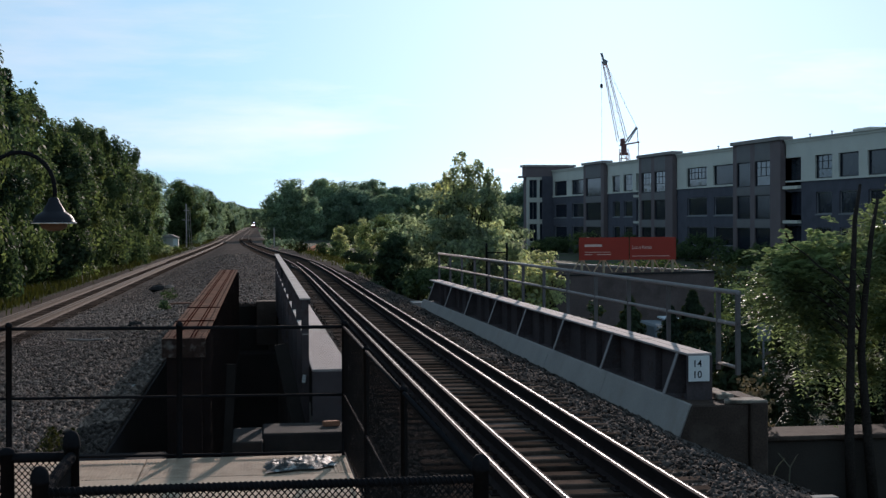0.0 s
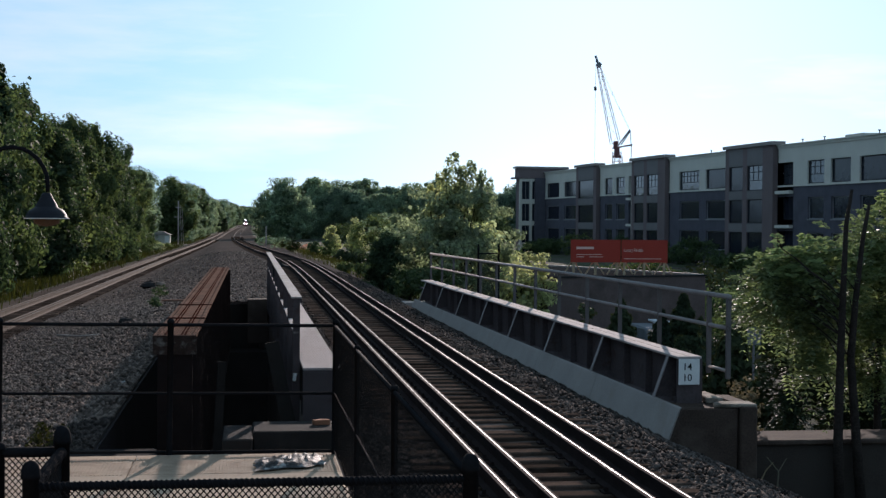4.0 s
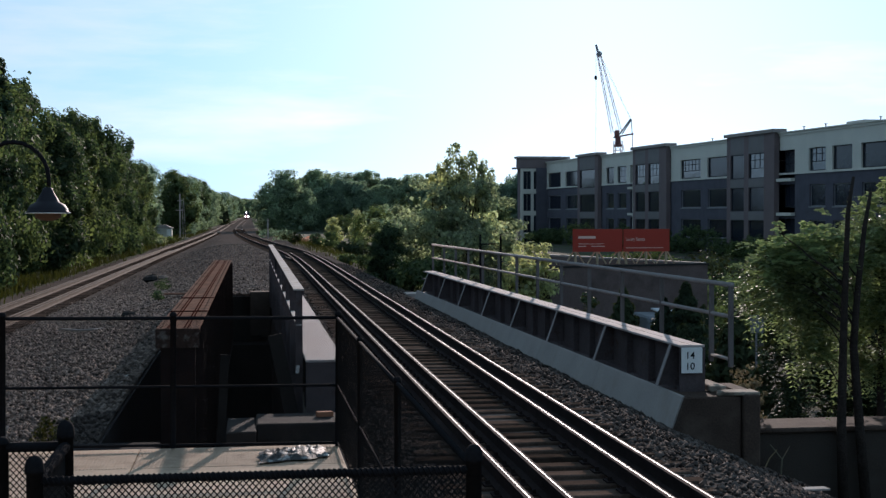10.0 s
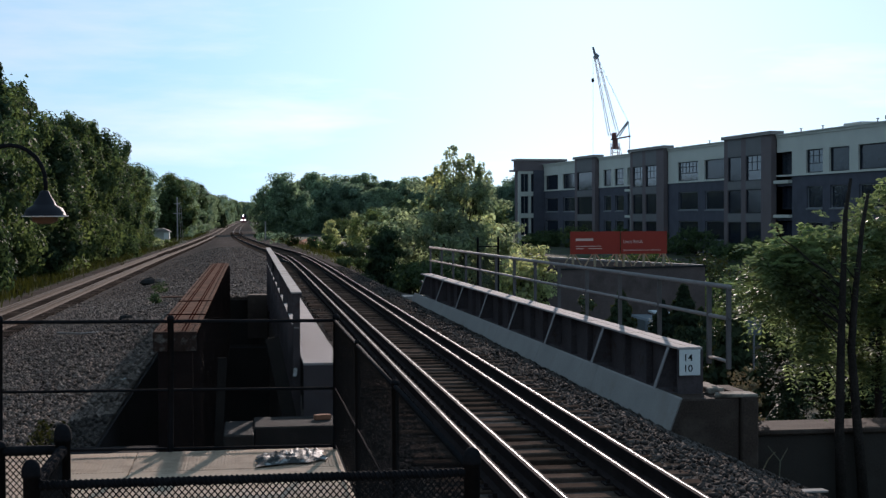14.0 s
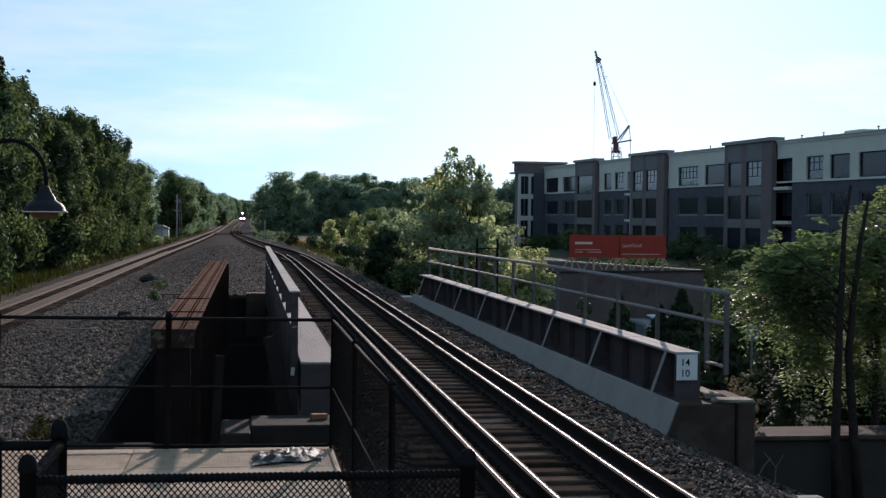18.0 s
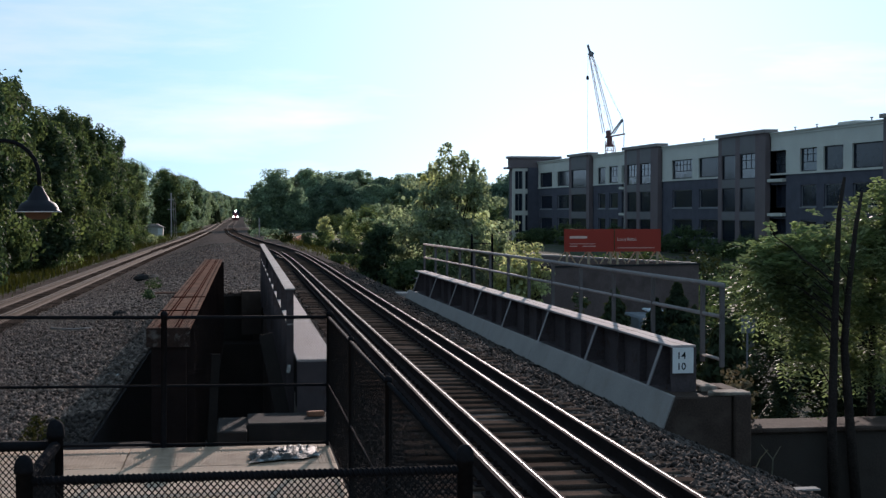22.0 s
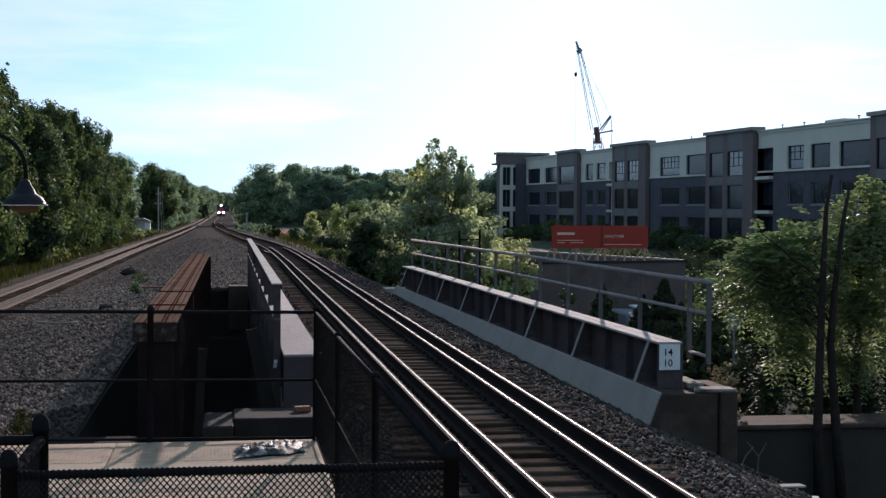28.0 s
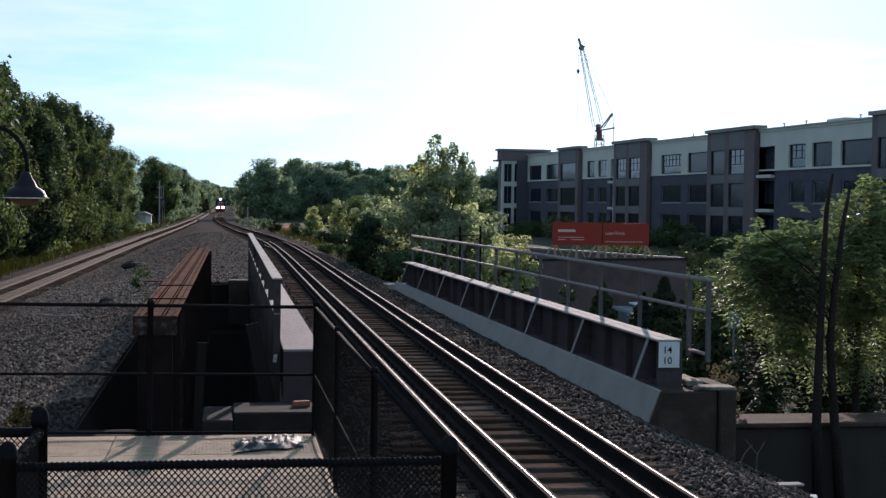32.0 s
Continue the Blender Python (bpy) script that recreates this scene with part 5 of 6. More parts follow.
# ---- trees and plants ----


def leaf_quads(rg, centers, size, up=0.35, outward=None, aspect=0.55):
    """Diamond leaves with random lean at the centers, turned outward on their clump."""
    n = len(centers)
    nm = rg.normal(size=(n, 3)) * (0.5 if outward is not None else 1.0)
    nm[:, 2] += up * 1.2
    if outward is not None:
        nm += outward
    nm /= np.maximum(np.linalg.norm(nm, axis=1), 1e-6)[:, None]
    d = rg.normal(size=(n, 3))
    d[:, 2] -= 0.4
    d -= nm * (d * nm).sum(1)[:, None]
    d /= np.maximum(np.linalg.norm(d, axis=1), 1e-6)[:, None]
    s = np.cross(d, nm)
    L = (size * rg.uniform(0.6, 1.4, n))[:, None]
    fold = nm * L * 0.12
    return np.stack([centers - d * L * 0.5, centers + s * L * aspect * 0.5 + fold, centers + d * L * 0.5, centers - s * L * aspect * 0.5 + fold], 1)


def lobes_points(rg, lobes, n, clumps, spread, stretch=0.75):
    """Points in rounded pads that sit on the outer shell of overlapping lobes."""
    vol = np.array([r[0] * r[1] * r[2] for _, r in lobes]) ** 0.67
    pick = rg.choice(len(lobes), clumps, p=vol / vol.sum())
    d = rg.normal(size=(clumps, 3))
    d /= np.linalg.norm(d, axis=1)[:, None]
    rad = rg.uniform(0.72, 1.0, clumps)[:, None]
    c = np.array([lobes[i][0] for i in pick]) + d * rad * np.array([lobes[i][1] for i in pick])
    k = rg.integers(0, clumps, n)
    q = rg.normal(size=(n, 3))
    q /= np.maximum(np.linalg.norm(q, axis=1), 1e-6)[:, None]
    pad = spread * rg.uniform(0.8, 2.0, clumps)[k][:, None]
    loc = q * pad * (rg.random(n) ** 0.4)[:, None]
    loc[:, 2] *= stretch
    return c[k] + loc, q * 0.9 + d[k] * 0.45


def tree(name, m, height, width, mat, leaves, size, seed, label, trunk=0.16, bare=0.22, group="", shape="round", lobes_n=11, clumps=0, spread=0.0, stretch=0.0, core=0):
    rg = np.random.default_rng(seed)
    rr = random.Random(seed)
    th = empty(name, m, label, "tree", group)
    g = Geo()
    top = height * 0.8
    pts = [(0, 0, -0.6)]
    x = y = 0.0
    for i in range(1, 7):
        x += rr.uniform(-0.05, 0.05) * height * 0.3
        y += rr.uniform(-0.05, 0.05) * height * 0.3
        pts.append((x, y, top * i / 6))
    g.tube(pts, [trunk * (1.25 - 1.05 * i / 6) for i in range(7)], 8)
    part("trunk", g, M_BARK, th, smooth=True)
    lobes = []
    for i in range(lobes_n):
        t = (i + 0.5) / lobes_n
        z = height * (bare + (1 - bare) * (0.12 + 0.78 * t))
        fall = math.sin(math.pi * (0.18 + 0.72 * t)) if shape == "round" else (1.05 - t) if shape == "cone" else 0.9 if t < 0.75 else 0.6
        a = i * 2.4 + rr.uniform(-0.4, 0.4)
        off = width * 0.27 * fall * rr.uniform(0.5, 1.1)
        r = width * 0.27 * (0.55 + 0.6 * fall) * rr.uniform(0.75, 1.2)
        lobes.append(((math.cos(a) * off, math.sin(a) * off, z), (r, r, r * rr.uniform(0.7, 1.0) * (1 if shape != "tall" else 1.3))))
    lg = Geo()
    for c, r in lobes:
        b = Vector(pts[min(6, max(2, int(6 * c[2] / height * 0.8)))])
        lg.tube([b, b.lerp(Vector(c), 0.55) + Vector((0, 0, 0.05 * height)), c], [trunk * 0.4, trunk * 0.25, trunk * 0.08], 5)
    part("limb_frame", lg, M_BARK, th)
    p, o = lobes_points(rg, lobes, leaves, clumps or max(leaves // (60 if trunk > 0.25 else 110), 40), spread or width * 0.065, stretch or (1.25 if shape == "tall" else 0.7))
    quads = leaf_quads(rg, p, size, outward=o)
    if core:
        q, qo = lobes_points(rg, [(c, tuple(0.72 * k for k in r)) for c, r in lobes], core, max(core // 12, 20), width * 0.08)
        quads = np.concatenate([quads, leaf_quads(rg, q, size * 1.35, outward=qo, aspect=0.7)])
    part("crown", quad_mesh("crown", quads, mat), None, th)
    th["top"] = float(quads[:, :, 2].max())
    return th


def stand(ob, x, y, top, rz=0.0, wide=1.0, sink=0.3):
    """The matrix that stands a tree on the ground with its crown's top at a height."""
    z = land(x, y) - sink
    return pose(x, y, z, rz=rz) @ Matrix.Diagonal((wide / ob.scale.x, wide / ob.scale.y, (top - z) / ob["top"] / ob.scale.z, 1))


# the wood along the second track
WOOD = "roadside wood"
near_protos = []
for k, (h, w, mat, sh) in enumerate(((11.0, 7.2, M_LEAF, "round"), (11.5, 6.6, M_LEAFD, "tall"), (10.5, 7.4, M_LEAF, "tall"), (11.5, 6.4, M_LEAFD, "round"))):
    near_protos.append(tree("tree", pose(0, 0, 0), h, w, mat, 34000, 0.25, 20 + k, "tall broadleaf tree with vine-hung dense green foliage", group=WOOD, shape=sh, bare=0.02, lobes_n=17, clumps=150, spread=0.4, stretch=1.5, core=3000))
rr = random.Random(5)
EDGE = [(61, -13.8, 12.2), (67, -13.8, 12.0), (73, -14.2, 11.8), (79.5, -14.5, 11.5), (85, -14.5, 10.3), (92, -13.9, 9.3), (99, -13.7, 9.5), (106, -13.6, 10.3), (114, -13.4, 11.0), (122.5, -13.4, 10.8), (131, -13.2, 10.3), (140, -13.4, 9.6), (150, -13.8, 9.0), (160, -14.2, 8.8), (170, -14.8, 9.0), (181, -15.6, 9.2)]
for k, (y, x, top) in enumerate(EDGE):
    ob = near_protos[k % 4]
    if k < 4:
        ob.matrix_basis = stand(ob, x, y, top, 40 * k)
    else:
        copy_thing(ob, stand(ob, x + rr.uniform(-0.5, 0.3), y, top, rr.uniform(0, 360), rr.uniform(0.85, 1.1)))
# Unseen trees added beside and behind the camera to hold back sky light.
for y in range(-60, 64, 9):
    copy_thing(near_protos[y % 4], pose(-17.5 + rr.uniform(-1, 1), y, -1.2, rz=y * 11))
    copy_thing(near_protos[(y + 1) % 4], pose(19 + rr.uniform(-2, 2), min(y, 6) - 12, -4.0, rz=y * 17))
y, i = 62.0, 0
while y < 176:
    copy_thing(near_protos[(i * 3 + 1) % 4], stand(near_protos[(i * 3 + 1) % 4], -18.8 + rr.uniform(-0.8, 0.8), y, 8.2 + rr.uniform(-0.6, 0.6), rr.uniform(0, 360)))
    y += rr.uniform(8.0, 11.0)
    i += 1
far_protos = []
for k in range(3):
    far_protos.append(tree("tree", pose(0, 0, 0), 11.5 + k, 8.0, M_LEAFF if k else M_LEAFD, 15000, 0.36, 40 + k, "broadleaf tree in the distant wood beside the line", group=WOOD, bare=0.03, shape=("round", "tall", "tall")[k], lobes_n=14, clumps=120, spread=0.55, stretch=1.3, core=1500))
y, i = 176.0, 0
while y < 760:
    ob = far_protos[i % 3]
    x = (-17.0 if y < 230 else -12.6 + 2.0 * smooth(400, 700, y)) + rr.uniform(-1.0, 0.8)
    m = stand(ob, x, y, (10.2 if y < 230 else 9.7) + rr.uniform(-0.7, 0.7) + 0.5 * smooth(450, 720, y), rr.uniform(0, 360), rr.uniform(0.8, 1.1))
    if i < 3:
        ob.matrix_basis = m
    else:
        copy_thing(ob, m)
    y += rr.uniform(7, 12)
    i += 1

# the wood across the line, behind the clearing
RW = "wood behind the clearing"
right_wood = []
for k in range(3):
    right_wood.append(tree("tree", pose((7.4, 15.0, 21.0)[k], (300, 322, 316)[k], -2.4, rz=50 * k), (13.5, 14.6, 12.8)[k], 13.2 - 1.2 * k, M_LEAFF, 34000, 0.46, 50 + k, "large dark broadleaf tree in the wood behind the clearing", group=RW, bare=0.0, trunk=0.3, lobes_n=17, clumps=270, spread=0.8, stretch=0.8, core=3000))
for x, y, k, dz in ((16, 332, 1, 1.3), (22, 330, 0, 2.6), (28, 335, 1, 2.0), (34, 332, 2, 3.0), (40, 340, 0, 2.2), (46, 338, 1, 2.0), (19, 316, 2, -1), (25, 318, 0, -1.5), (31, 322, 2, -0.8), (37, 326, 1, -1.2), (52, 345, 2, 2.6), (60, 350, 0, 2.4), (70, 355, 1, 2.0), (9.0, 420, 1, -1), (9.5, 480, 2, -1), (11, 560, 0, -2), (12, 650, 1, -2), (13, 420, 2, -1), (44, 318, 2, -3), (65, 346, 2, 1.0), (75, 350, 0, 1.5), (82, 356, 1, 1.5), (90, 360, 2, 1.0)):
    copy_thing(right_wood[k], pose(x, y, -2.9 + min(dz, 0.35 * dz), rz=rr.uniform(0, 360)))
for k, (x, y) in enumerate(((-16, 880), (14, 930), (-26, 900), (-20, 980), (-12, 1180), (14, 1180), (-24, 1180), (-16, 1050), (0, 1290), (5, 1330), (-5, 1345), (10, 1290), (15, 1350), (1, 1400), (-9.5, 1300), (-18, 1320), (-26, 1330))):
    copy_thing(right_wood[k % 3], pose(x, y, -2.4, rz=k * 70) @ Matrix.Diagonal((1.3, 1.3, 1.3, 1)))

# trees beside the near line
spray = tree("tree", pose(9.5, 62, -3.2), 7.1, 6.3, M_LEAFY, 24000, 0.17, 70, "bushy yellow-green tree with upright leafy shoots by the bridge", trunk=0.12, bare=0.2, lobes_n=20, clumps=190, spread=0.34, core=1500)
rg_s = np.random.default_rng(77)
for sx, top in ((-1.0, 7.75), (-0.75, 7.95), (-0.45, 8.5), (-0.3, 8.65), (-0.05, 7.9), (0.15, 8.05), (0.4, 8.25), (0.62, 8.3), (0.95, 7.7), (1.12, 7.95), (1.3, 7.5), (-1.35, 7.2)):
    lean = rg_s.uniform(-0.25, 0.25)
    base, tip = Vector((sx * 0.8 - lean, rg_s.uniform(-0.6, 0.6), 5.6)), Vector((sx, rg_s.uniform(-0.5, 0.5), top))
    sh = part("shoot", Geo().tube([base, base.lerp(tip, 0.5), tip], [0.03, 0.02, 0.006], 5), M_BARK, spray)
    n = 210
    tt = rg_s.random(n) ** 0.8
    c = np.array([tuple(base.lerp(tip, q)) for q in tt])
    d = rg_s.normal(size=(n, 3))
    d[:, 2] = np.abs(d[:, 2]) * 0.5
    d /= np.linalg.norm(d, axis=1)[:, None]
    c = c + d * (0.13 + 0.2 * (1.02 - tt))[:, None] * rg_s.uniform(0.5, 1.2, (n, 1))
    part("shoot_leaves", quad_mesh("shoot_leaves", leaf_quads(rg_s, c, 0.19, outward=d), M_LEAFY), None, sh)
tree("tree", pose(12.0, 60.5, -3.9), 4.7, 4.2, M_LEAFY, 13000, 0.17, 71, "low yellow-green tree on the embankment", trunk=0.09, bare=0.05, clumps=110, spread=0.3, core=900)
tree("tree", pose(5.85, 60.5, -2.6), 4.7, 2.0, M_LEAFD, 14000, 0.14, 72, "dark green bush at the foot of the embankment", trunk=0.08, bare=0.0, clumps=100, spread=0.24, core=800)
for k, (x, y, h, w) in enumerate(((10.9, 140, 5.4, 3.3), (8.9, 150, 4.5, 2.9), (11.5, 96, 5.0, 4.5), (13.8, 84, 4.4, 5.0), (16.5, 100, 5.5, 6), (19.5, 110, 6, 6))):
    tree("tree", pose(x, y, -2.6), h, w, (M_LEAFY, M_LEAFY, M_LEAFD)[k % 3], 9000, 0.17, 80 + k, "low green scrub tree beside the line", trunk=0.06, bare=0.0, clumps=80, spread=0.3, core=600, shape="cone" if k < 2 else "round")


def conifer(m, h, w, seed, label):
    th = empty("conifer", m, label, "tree")
    part("trunk", Geo().tube([(0, 0, -0.3), (0, 0, h)], [0.12, 0.02], 6), M_BARK, th)
    rg = np.random.default_rng(seed)
    n = 5200
    t = rg.random(n) ** 0.7
    a = rg.uniform(0, 6.283, n)
    r = w / 2 * (1.03 - t**1.5) * rg.uniform(0.55, 1.05, n) * (0.85 + 0.15 * np.sin(t * 60))
    p = np.stack([r * np.cos(a), r * np.sin(a), h * (0.03 + 0.97 * t)], 1)
    part("crown", quad_mesh("crown", leaf_quads(rg, p, h * 0.05, outward=np.stack([np.cos(a), np.sin(a), a * 0], 1), aspect=0.4), M_DARKLEAF), None, th)


for k, (x, y, h) in enumerate(((-8.7, 440, 6.8), (-9.6, 452, 6.0), (-7.8, 462, 5.6))):
    conifer(pose(x, y, -1.5), h, 3.4, 90 + k, "dark conifer beside the line")
for k, (x, y, z, h, w) in enumerate(((13.2, 48, -4.9, 4.5, 3.0), (14.4, 47, -4.9, 4.2, 2.4), (15.5, 48, -4.9, 4.7, 3.2), (13.4, 41.8, -4.9, 3.7, 2.6), (11.2, 31, -4.2, 4.3, 3.0), (17.5, 52, -4.8, 3.5, 2.0), (10.6, 27, -4.4, 4.5, 2.2))):
    conifer(pose(x, y, z), h, w, 95 + k, "dark clipped evergreen beside the street")


def feathered_tree(m, stems, lobes, fronds, seed, label, scale=1.0, mat=M_LEAFB):
    """A young tree with feathered leaves: stems as point lists, foliage in lobes (centre, radii), both in the tree's space."""
    rg = np.random.default_rng(seed)
    th = empty("tree", m, label, "tree")
    for pts in stems:
        part("stem", Geo().tube(pts, [0.078 * (1.08 - 0.8 * i / (len(pts) - 1)) for i in range(len(pts))], 8), M_BARK, th, "dark slender stem", smooth=True)
    limbs = Geo()
    joints = [Vector(p).lerp(Vector(q), k / 6) for pts in stems for p, q in zip(pts[1:], pts[2:]) for k in range(6)]
    quads = []
    vol = np.array([r[0] * r[1] * r[2] for _, r in lobes]) ** 0.7
    for (c, r), share in zip(lobes, vol / vol.sum()):
        c = Vector(c)
        n_br = max(5, int(26 * share * len(lobes) ** 0.5))
        ends = []
        for _ in range(n_br):
            d = Vector(rg.normal(size=3)).normalized()
            e = c + Vector((d.x * r[0], d.y * r[1], d.z * r[2])) * rg.uniform(0.45, 0.95)
            b = min(joints, key=lambda q: (q - e).length + abs(q.z - e.z + 0.45))
            mid = b.lerp(e, 0.5) + Vector((0, 0, 0.12 * (e - b).length))
            if len(ends) % 3 == 0:
                limbs.tube([b, mid, e], [0.012, 0.008, 0.003], 5, False)
            ends.append((e, d))
        for _ in range(int(fronds * share)):
            e, d0 = ends[rg.integers(len(ends))]
            st = e + Vector(rg.normal(size=3)) * 0.11 * scale
            d = (Vector(rg.normal(size=3)) * 0.75 + d0 * 0.6 + Vector((0, 0, 0.25))).normalized()
            s = d.cross(Vector((0, 0, 1)))
            s = s.normalized() if s.length > 0.05 else Vector((1, 0, 0))
            u = s.cross(d)
            L = rg.uniform(0.2, 0.42) * scale
            k = 7
            for i in range(k):
                t = (i + 1) / k
                q = st + d * L * t - Vector((0, 0, 1)) * L * 0.55 * t * t
                ll = 0.088 * scale * (1.1 - 0.75 * abs(t - 0.4)) * rg.uniform(0.85, 1.2)
                for sg in (-1, 1):
                    dd = (s * sg + d * 0.35 - Vector((0, 0, rg.uniform(0.0, 0.45))) + u * rg.uniform(-0.2, 0.2)).normalized()
                    ww = d * ll * 0.22
                    quads.append([q, q + dd * ll * 0.45 + ww, q + dd * ll, q + dd * ll * 0.45 - ww])
    part("limb_frame", limbs, M_BARK, th, "thin dark branches")
    part("crown", quad_mesh("crown", np.array(quads), mat), None, th, "feathered green leaves")
    return th


feathered_tree(pose(8.25, 18.5, -1.75), [[(0.05, 0, -0.3), (0.0, 0, 1.0), (0.03, 0.02, 2.2), (0.05, 0, 3.2), (0.08, 0, 4.1), (0.16, 0, 4.6)], [(0.42, 0.05, -0.3), (0.3, 0.05, 1.0), (0.2, 0.06, 2.2), (0.24, 0.02, 3.0), (0.33, 0, 3.9), (0.42, 0, 4.4)]], [((-0.58, 0.9, 3.2), (0.32, 0.3, 0.42)), ((-0.2, 0.8, 3.33), (0.38, 0.35, 0.42)), ((0.2, 0.7, 3.25), (0.34, 0.35, 0.45)), ((-0.56, 1.0, 2.85), (0.3, 0.35, 0.22)), ((0.0, 0.8, 2.75), (0.4, 0.35, 0.36)), ((0.05, 0.8, 1.98), (0.34, 0.25, 0.14))], 1350, 11, "young tree with feathered leaves and two dark stems", 1.2)
feathered_tree(pose(9.35, 19.9, -2.6), [[(0.3, 0.2, -0.3), (0.25, 0.2, 2.0), (0.2, 0.1, 3.6), (0.3, 0, 5.4)]], [((0.1, 0, 4.75), (0.5, 0.6, 0.65)), ((0.25, 0.1, 3.9), (0.8, 0.6, 0.8)), ((0.1, 0.2, 3.0), (0.6, 0.6, 0.6))], 1700, 12, "young tree with feathered green leaves behind the wing wall", 1.1, M_LEAFB)
# Evergreen colour stands in for feathered leaves lying in shade.
feathered_tree(pose(11.3, 24, -4.8), [[(0, 0, -0.3), (0.1, 0, 2.2), (0, 0, 4.4), (0.1, 0, 5.7)]], [((0.1, 0, 5.3), (0.9, 0.9, 0.7)), ((-0.15, 0, 4.7), (0.9, 0.9, 0.9)), ((0.2, 0, 4.2), (1.1, 1.0, 1.0)), ((0.2, 0.2, 3.0), (1.0, 1.0, 0.8)), ((-1.15, 0, 4.25), (0.75, 0.7, 0.7)), ((-0.85, 0, 3.6), (0.8, 0.7, 0.6))], 2900, 13, "young feathered tree at the edge of the cutting, shade put into its leaf colour", 1.15, M_DARKLEAF)
bare = empty("bare_branch", pose(7.75, 18.55, 1.35), "bare dark branch reaching out from the young tree", "branch")
part("branch", Geo().tube([(0.52, 0, 0.02), (0.3, 0, 0.2), (0.05, 0, 0.36), (-0.1, 0, 0.5), (-0.34, 0, 0.66), (-0.38, 0, 0.76)], [0.018, 0.016, 0.014, 0.012, 0.009, 0.004], 6), M_BARK, bare)

for k, (x, y) in enumerate(((12, 130), (16, 140), (21, 150), (27, 160), (15, 205), (20, 215), (26, 225), (33, 235), (38, 215), (32, 185), (24, 190), (17, 172))):
    tree("tree", pose(x, y, land(x, y), rz=k * 40), 3.6 + (k * 3 % 4) * 0.6, 6.5, (M_LEAF, M_LEAFD, M_LEAFF)[k % 3], 4500, 0.24, 300 + k, "low green scrub tree in the clearing", trunk=0.06, bare=0.0, group="clearing scrub")

# planting along the far side of the street
for k in range(16):
    x = 8.5 + 1.9 * k
    yy = 46.5 + (k * 37 % 11) * 0.6
    tree("shrub", pose(x, yy, -5.0, rz=k * 50), 3.0 + (k * 7 % 5) * 0.35, 3.2, (M_LEAFD, M_DARKLEAF, M_DARKLEAF)[k % 3] if k > 3 else M_DARKLEAF, 2600, 0.16, 200 + k, "green shrub in the planting along the street", trunk=0.05, bare=0.0, lobes_n=8, group="street planting")

# ---- lineside things ----


def hut():
    th = empty("equipment_hut", pose(-11.9, 195, -1.5), "small pale equipment hut with shallow roof", "hut")
    part("wall", Geo().box(-1.2, 1.2, -1, 1, 0, 1.85), M_SIDING, th)
    part("door", Geo().box(0.5, 1.1, -1.03, -1.003, 0.05, 1.7), M_WHITE, th)
    part("roof", Geo().prism([(-1.4, 1.85), (1.4, 1.85), (0.4, 2.3), (-0.4, 2.3)], "y", -1.2, 1.2), M_CONC, th, "pale grey roof")


hut()


def signal_mast():
    th = empty("signal_mast", pose(-10.1, 205, -1.4), "slender grey signal mast with platform beside the line", "mast")
    part("mast", Geo().tube([(0, 0, -0.2), (0, 0, 6.6)], 0.1, 8), M_RAILGREY, th)
    part("ladder", Geo().bar((0.5, 0, 0), (0.25, 0, 6.0), 0.05).bar((0.8, 0, 0), (0.5, 0, 6.0), 0.05), M_RAILGREY, th)
    part("arm", Geo().box(-0.6, 0.6, -0.05, 0.05, 4.2, 4.3).box(-0.4, 0.4, -0.05, 0.05, 5.6, 5.7), M_RAILGREY, th)
    part("base", Geo().box(-0.7, 1.3, -0.6, 0.6, -0.2, 0.25), M_CONC, th)


signal_mast()
p = empty("marker_post", pose(2.25, 178, -1.2), "thin pale steel marker post beside the track", "post")
part("pole", Geo().tube([(0, 0, -0.2), (0, 0, 2.9)], 0.085, 8), M_RAILGREY, p)


sg = empty("street_sign", pose(11.35, 30, -4.6), "pale blue-grey rectangular sign panel on a steel post", "sign")
part("panel", Geo().box(-0.16, 0.16, -0.012, 0, 4.22, 4.62), M_VAN, sg, bevel=0.004)
part("pole", Geo().tube([(0, 0.03, -0.3), (0, 0.03, 4.6)], 0.025, 8), M_STEEL, sg)


def film_sheet():
    """Crumpled clear film lying on the platform."""
    rg = np.random.default_rng(4)
    nx, ny = 34, 16
    v, f = [], []
    for j in range(ny):
        for i in range(nx):
            u, w = i / (nx - 1) - 0.5, j / (ny - 1) - 0.5
            edge = 1 - min(1, (abs(u) * 2) ** 4 + (abs(w) * 2) ** 4)
            x = u * 0.66 + 0.05 * noise.noise(Vector((u * 5, w * 5, 1)))
            y = w * 0.62 + 0.08 * noise.noise(Vector((u * 5, w * 5, 4))) + u * 0.25
            z = 0.01 + edge * (0.02 + 0.07 * abs(noise.noise(Vector((u * 9, w * 7, 2)))) + 0.04 * abs(noise.noise(Vector((u * 22, w * 18, 3)))))
            v.append((x, y, z))
    for j in range(ny - 1):
        for i in range(nx - 1):
            f.append((j * nx + i, j * nx + i + 1, (j + 1) * nx + i + 1, (j + 1) * nx + i))
    g = Geo().add(v, f)
    ob = part("plastic_film", g, M_PLASTIC, smooth=True, m=pose(0.4, 13.45, 0.0))
    tagged(ob, "crumpled clear plastic film lying on the platform", "litter")


film_sheet()

# red clay heap and shrubs in the clearing
g = Geo()
v, f = [], []
